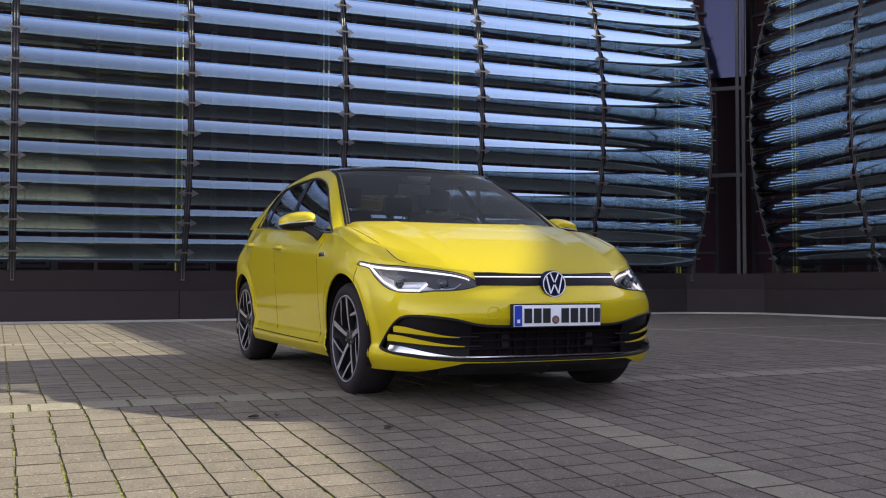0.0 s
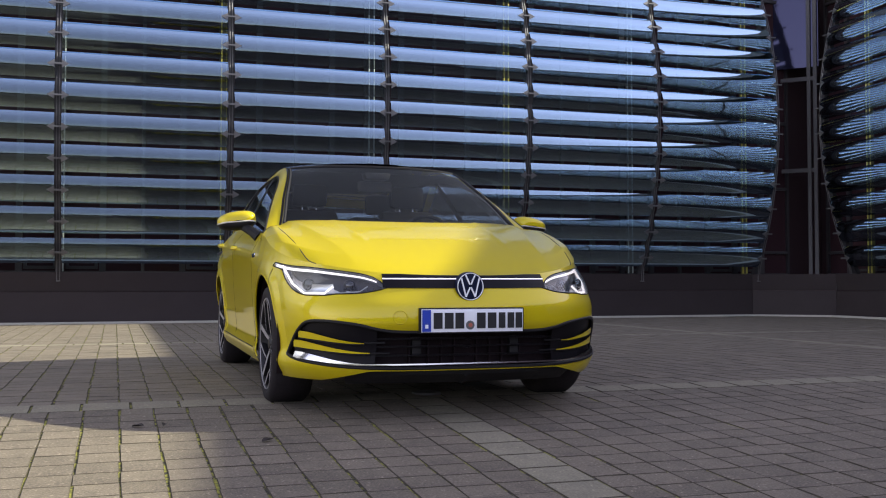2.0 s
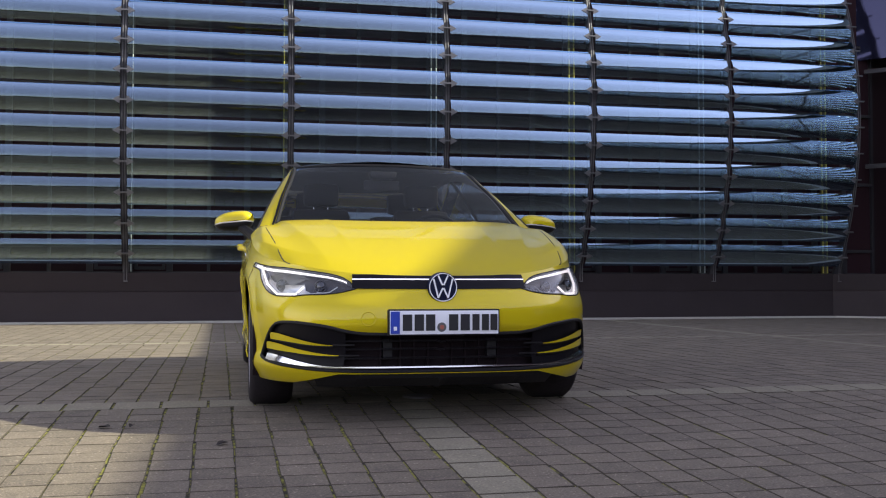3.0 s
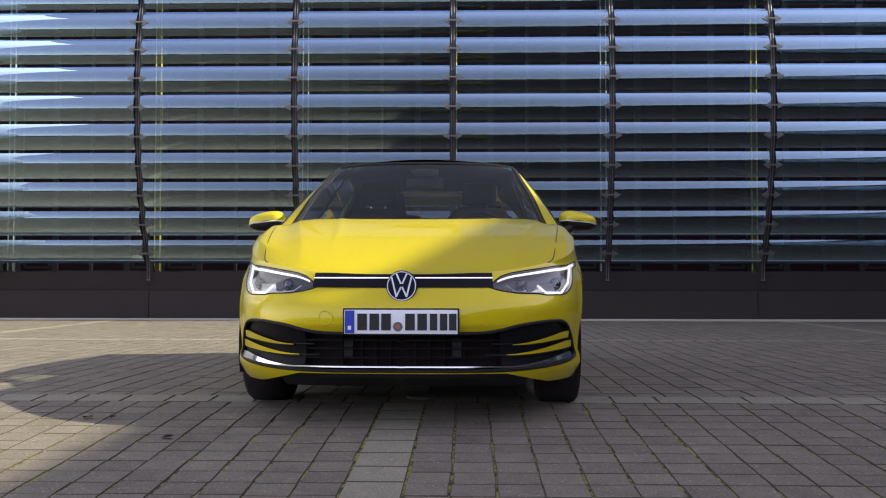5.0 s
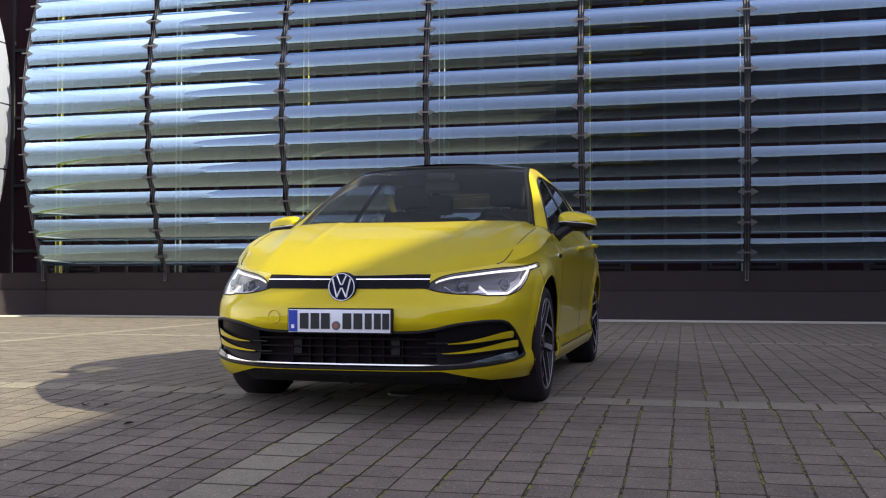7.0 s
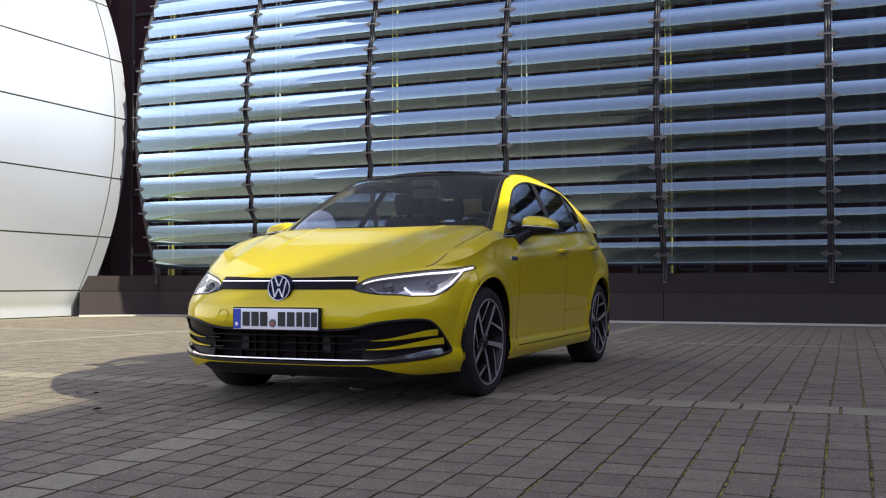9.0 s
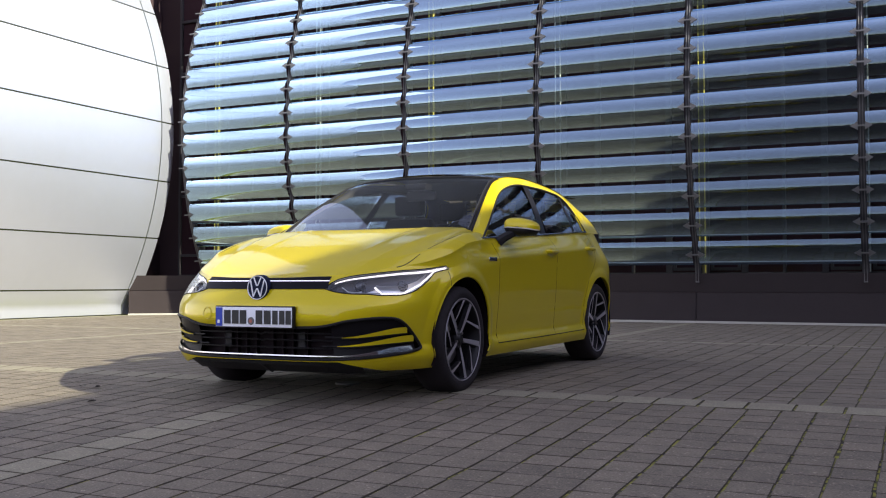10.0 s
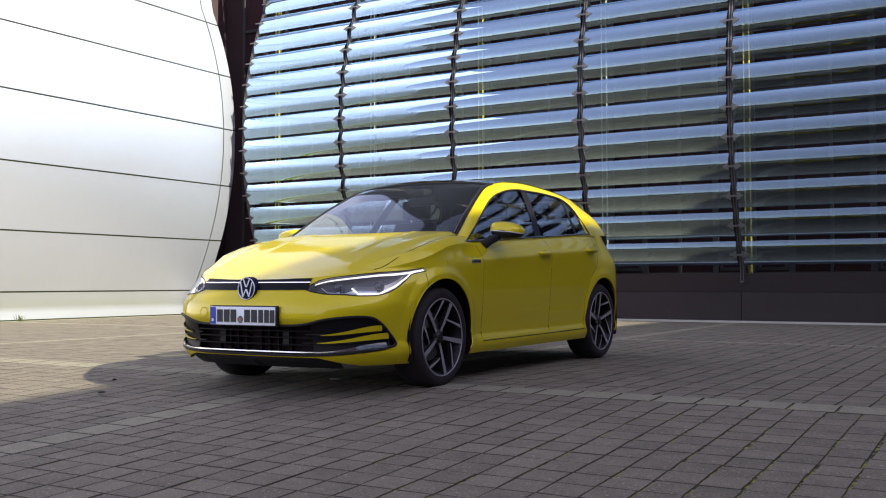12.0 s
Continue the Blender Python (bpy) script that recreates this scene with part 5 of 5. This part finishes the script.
def paver_mesh(w, l):
    """A paver with softly broken edges, top at z = 0."""
    e, h = 0.003, 0.03
    v = [(-w / 2, -l / 2, -h), (w / 2, -l / 2, -h), (w / 2, l / 2, -h), (-w / 2, l / 2, -h),
         (-w / 2, -l / 2, -e), (w / 2, -l / 2, -e), (w / 2, l / 2, -e), (-w / 2, l / 2, -e),
         (-w / 2 + e, -l / 2 + e, 0), (w / 2 - e, -l / 2 + e, 0), (w / 2 - e, l / 2 - e, 0), (-w / 2 + e, l / 2 - e, 0)]
    f = [(8, 9, 10, 11)]
    for a in (0, 4):
        for k in range(4):
            f.append((a + k, a + (k + 1) % 4, a + 4 + (k + 1) % 4, a + 4 + k))
    return v, f


def edge_dirt_shade(me, top=None):
    """Soil and painted joint shade on the sides of each piece; every ninth face is a clean top."""
    if top is not None:
        me.materials.append(top)
    me.materials.append(PAVER_EDGE)
    me.polygons.foreach_set("material_index", [0 if k % 9 == 0 else 1 for k in range(len(me.polygons))])


pavement = thing("pavement", "yard of small grey concrete pavers with mossy joints and pale slab strips", "paving", kind="structure")
rnd = random.Random(11)
pv, pf, sv, sf = [], [], [], []
near = []
base_v, base_f = paver_mesh(PW - GAP * 0.50, PL - GAP * 0.35)
paver_me = bpy.data.meshes.new("paver")
paver_me.from_pydata(base_v, [], base_f)
edge_dirt_shade(paver_me, PAVER)


def place(store_v, store_f, vs, fs, x, y, rot, tilt):
    k = len(store_v)
    z = ground_z(y)
    slope = ground_z(y + 0.05) - ground_z(y - 0.05)
    c, s = math.cos(rot), math.sin(rot)
    for a, b, h in vs:
        store_v.append((x + a * c - b * s, y + a * s + b * c, z + h + b * slope * 10 + tilt[0] * a + tilt[1] * b))
    store_f.extend(tuple(i + k for i in q) for q in fs)


def fields(lo, hi, origin):
    """Stretches between the strips."""
    out, a = [], lo
    first = math.ceil((lo - origin) / STRIP_STEP)
    c = origin + first * STRIP_STEP
    while c - STRIP_W / 2 < hi:
        out.append((a, c - STRIP_W / 2))
        a = c + STRIP_W / 2
        c += STRIP_STEP
    out.append((a, hi))
    return [q for q in out if q[1] - q[0] > 0.1]


for xa, xb in fields(X0, X1, STRIP_X0):
    nx = max(1, round((xb - xa) / PW))
    wx = (xb - xa) / nx
    for ya, yb in fields(Y0, Y1, STRIP_Y0):
        ny = max(1, round((yb - ya) / PL))
        wy = (yb - ya) / ny
        for i in range(nx):
            shift = rnd.uniform(-0.010, 0.010)
            for j in range(ny):
                x, y = xa + (i + 0.5) * wx + rnd.gauss(0, 0.0022), ya + (j + 0.5) * wy + shift + rnd.gauss(0, 0.0012)
                slim = rnd.uniform(0.968, 1.010)
                tilt = (rnd.gauss(0, 0.003), rnd.gauss(0, 0.0025))
                dz = rnd.gauss(0, 0.0005)
                vs = [(a * wx / PW * slim, b * wy / PL, h + dz) for a, b, h in base_v]
                rot = rnd.gauss(0, 0.012)
                if 2.2 < y < 4.4 and 2.0 < x < 4.0 and len(near) < 300:
                    ob = new("paver", paver_me)
                    ob.parent = pavement
                    slope = (ground_z(y + 0.05) - ground_z(y - 0.05)) * 10
                    ob.matrix_basis = Matrix.Translation((x, y, ground_z(y) + dz)) @ Euler((math.atan(slope) + tilt[1], -tilt[0], rot)).to_matrix().to_4x4() @ Matrix.Diagonal((wx / PW * slim, wy / PL, 1, 1))
                    near.append(ob)
                else:
                    place(pv, pf, vs, base_f, x, y, rot, tilt)
rest = mesh_part("pavers", pv, pf, PAVER_FAR, pavement, smooth=False)
edge_dirt_shade(rest.data)
rest["kind"] = "stuff"
slab_v, slab_f = paver_mesh(STRIP_W - GAP, SLAB_L - GAP)
slab_me = bpy.data.meshes.new("slab")
slab_me.from_pydata(slab_v, [], slab_f)
edge_dirt_shade(slab_me, SLAB)
long_v = [(b, a, h) for a, b, h in slab_v]
long_f = [q[::-1] for q in slab_f]
slab_x_me = bpy.data.meshes.new("slab")
slab_x_me.from_pydata(long_v, [], long_f)
edge_dirt_shade(slab_x_me, SLAB)


def lay_slab(me, x, y):
    ob = new("slab", me)
    ob.parent = pavement
    slope = (ground_z(y + 0.05) - ground_z(y - 0.05)) * 10
    ob.matrix_basis = Matrix.Translation((x, y, ground_z(y) + rnd.gauss(0, 0.0005))) @ Euler((math.atan(slope) + rnd.gauss(0, 0.003), rnd.gauss(0, 0.003), rnd.gauss(0, 0.006))).to_matrix().to_4x4()


def strip_centres(lo, hi, origin):
    c = origin + math.ceil((lo - origin) / STRIP_STEP) * STRIP_STEP
    out = []
    while c < hi:
        out.append(c)
        c += STRIP_STEP
    return out


far_slabs_v, far_slabs_f = [], []
for cx in strip_centres(X0, X1, STRIP_X0):
    for ya, yb in fields(Y0, Y1, STRIP_Y0):
        n = max(1, round((yb - ya) / SLAB_L))
        for k in range(n):
            y = ya + (k + 0.5) * (yb - ya) / n
            if cx == STRIP_X0 and y < 5.4:
                lay_slab(slab_me, cx, y)
            else:
                place(far_slabs_v, far_slabs_f, slab_v, slab_f, cx, y, 0, (0, 0))
for cy in strip_centres(Y0, Y1, STRIP_Y0):
    n = round((X1 - X0) / SLAB_L)
    for k in range(n):
        x = X0 - 0.033 + (k + 0.5) * SLAB_L
        if cy == STRIP_Y0:
            lay_slab(slab_x_me, x, cy)
        else:
            place(far_slabs_v, far_slabs_f, long_v, long_f, x, cy, 0, (0, 0))
rest = mesh_part("slabs", far_slabs_v, far_slabs_f, SLAB, pavement, smooth=False)
edge_dirt_shade(rest.data)
rest["kind"] = "stuff"
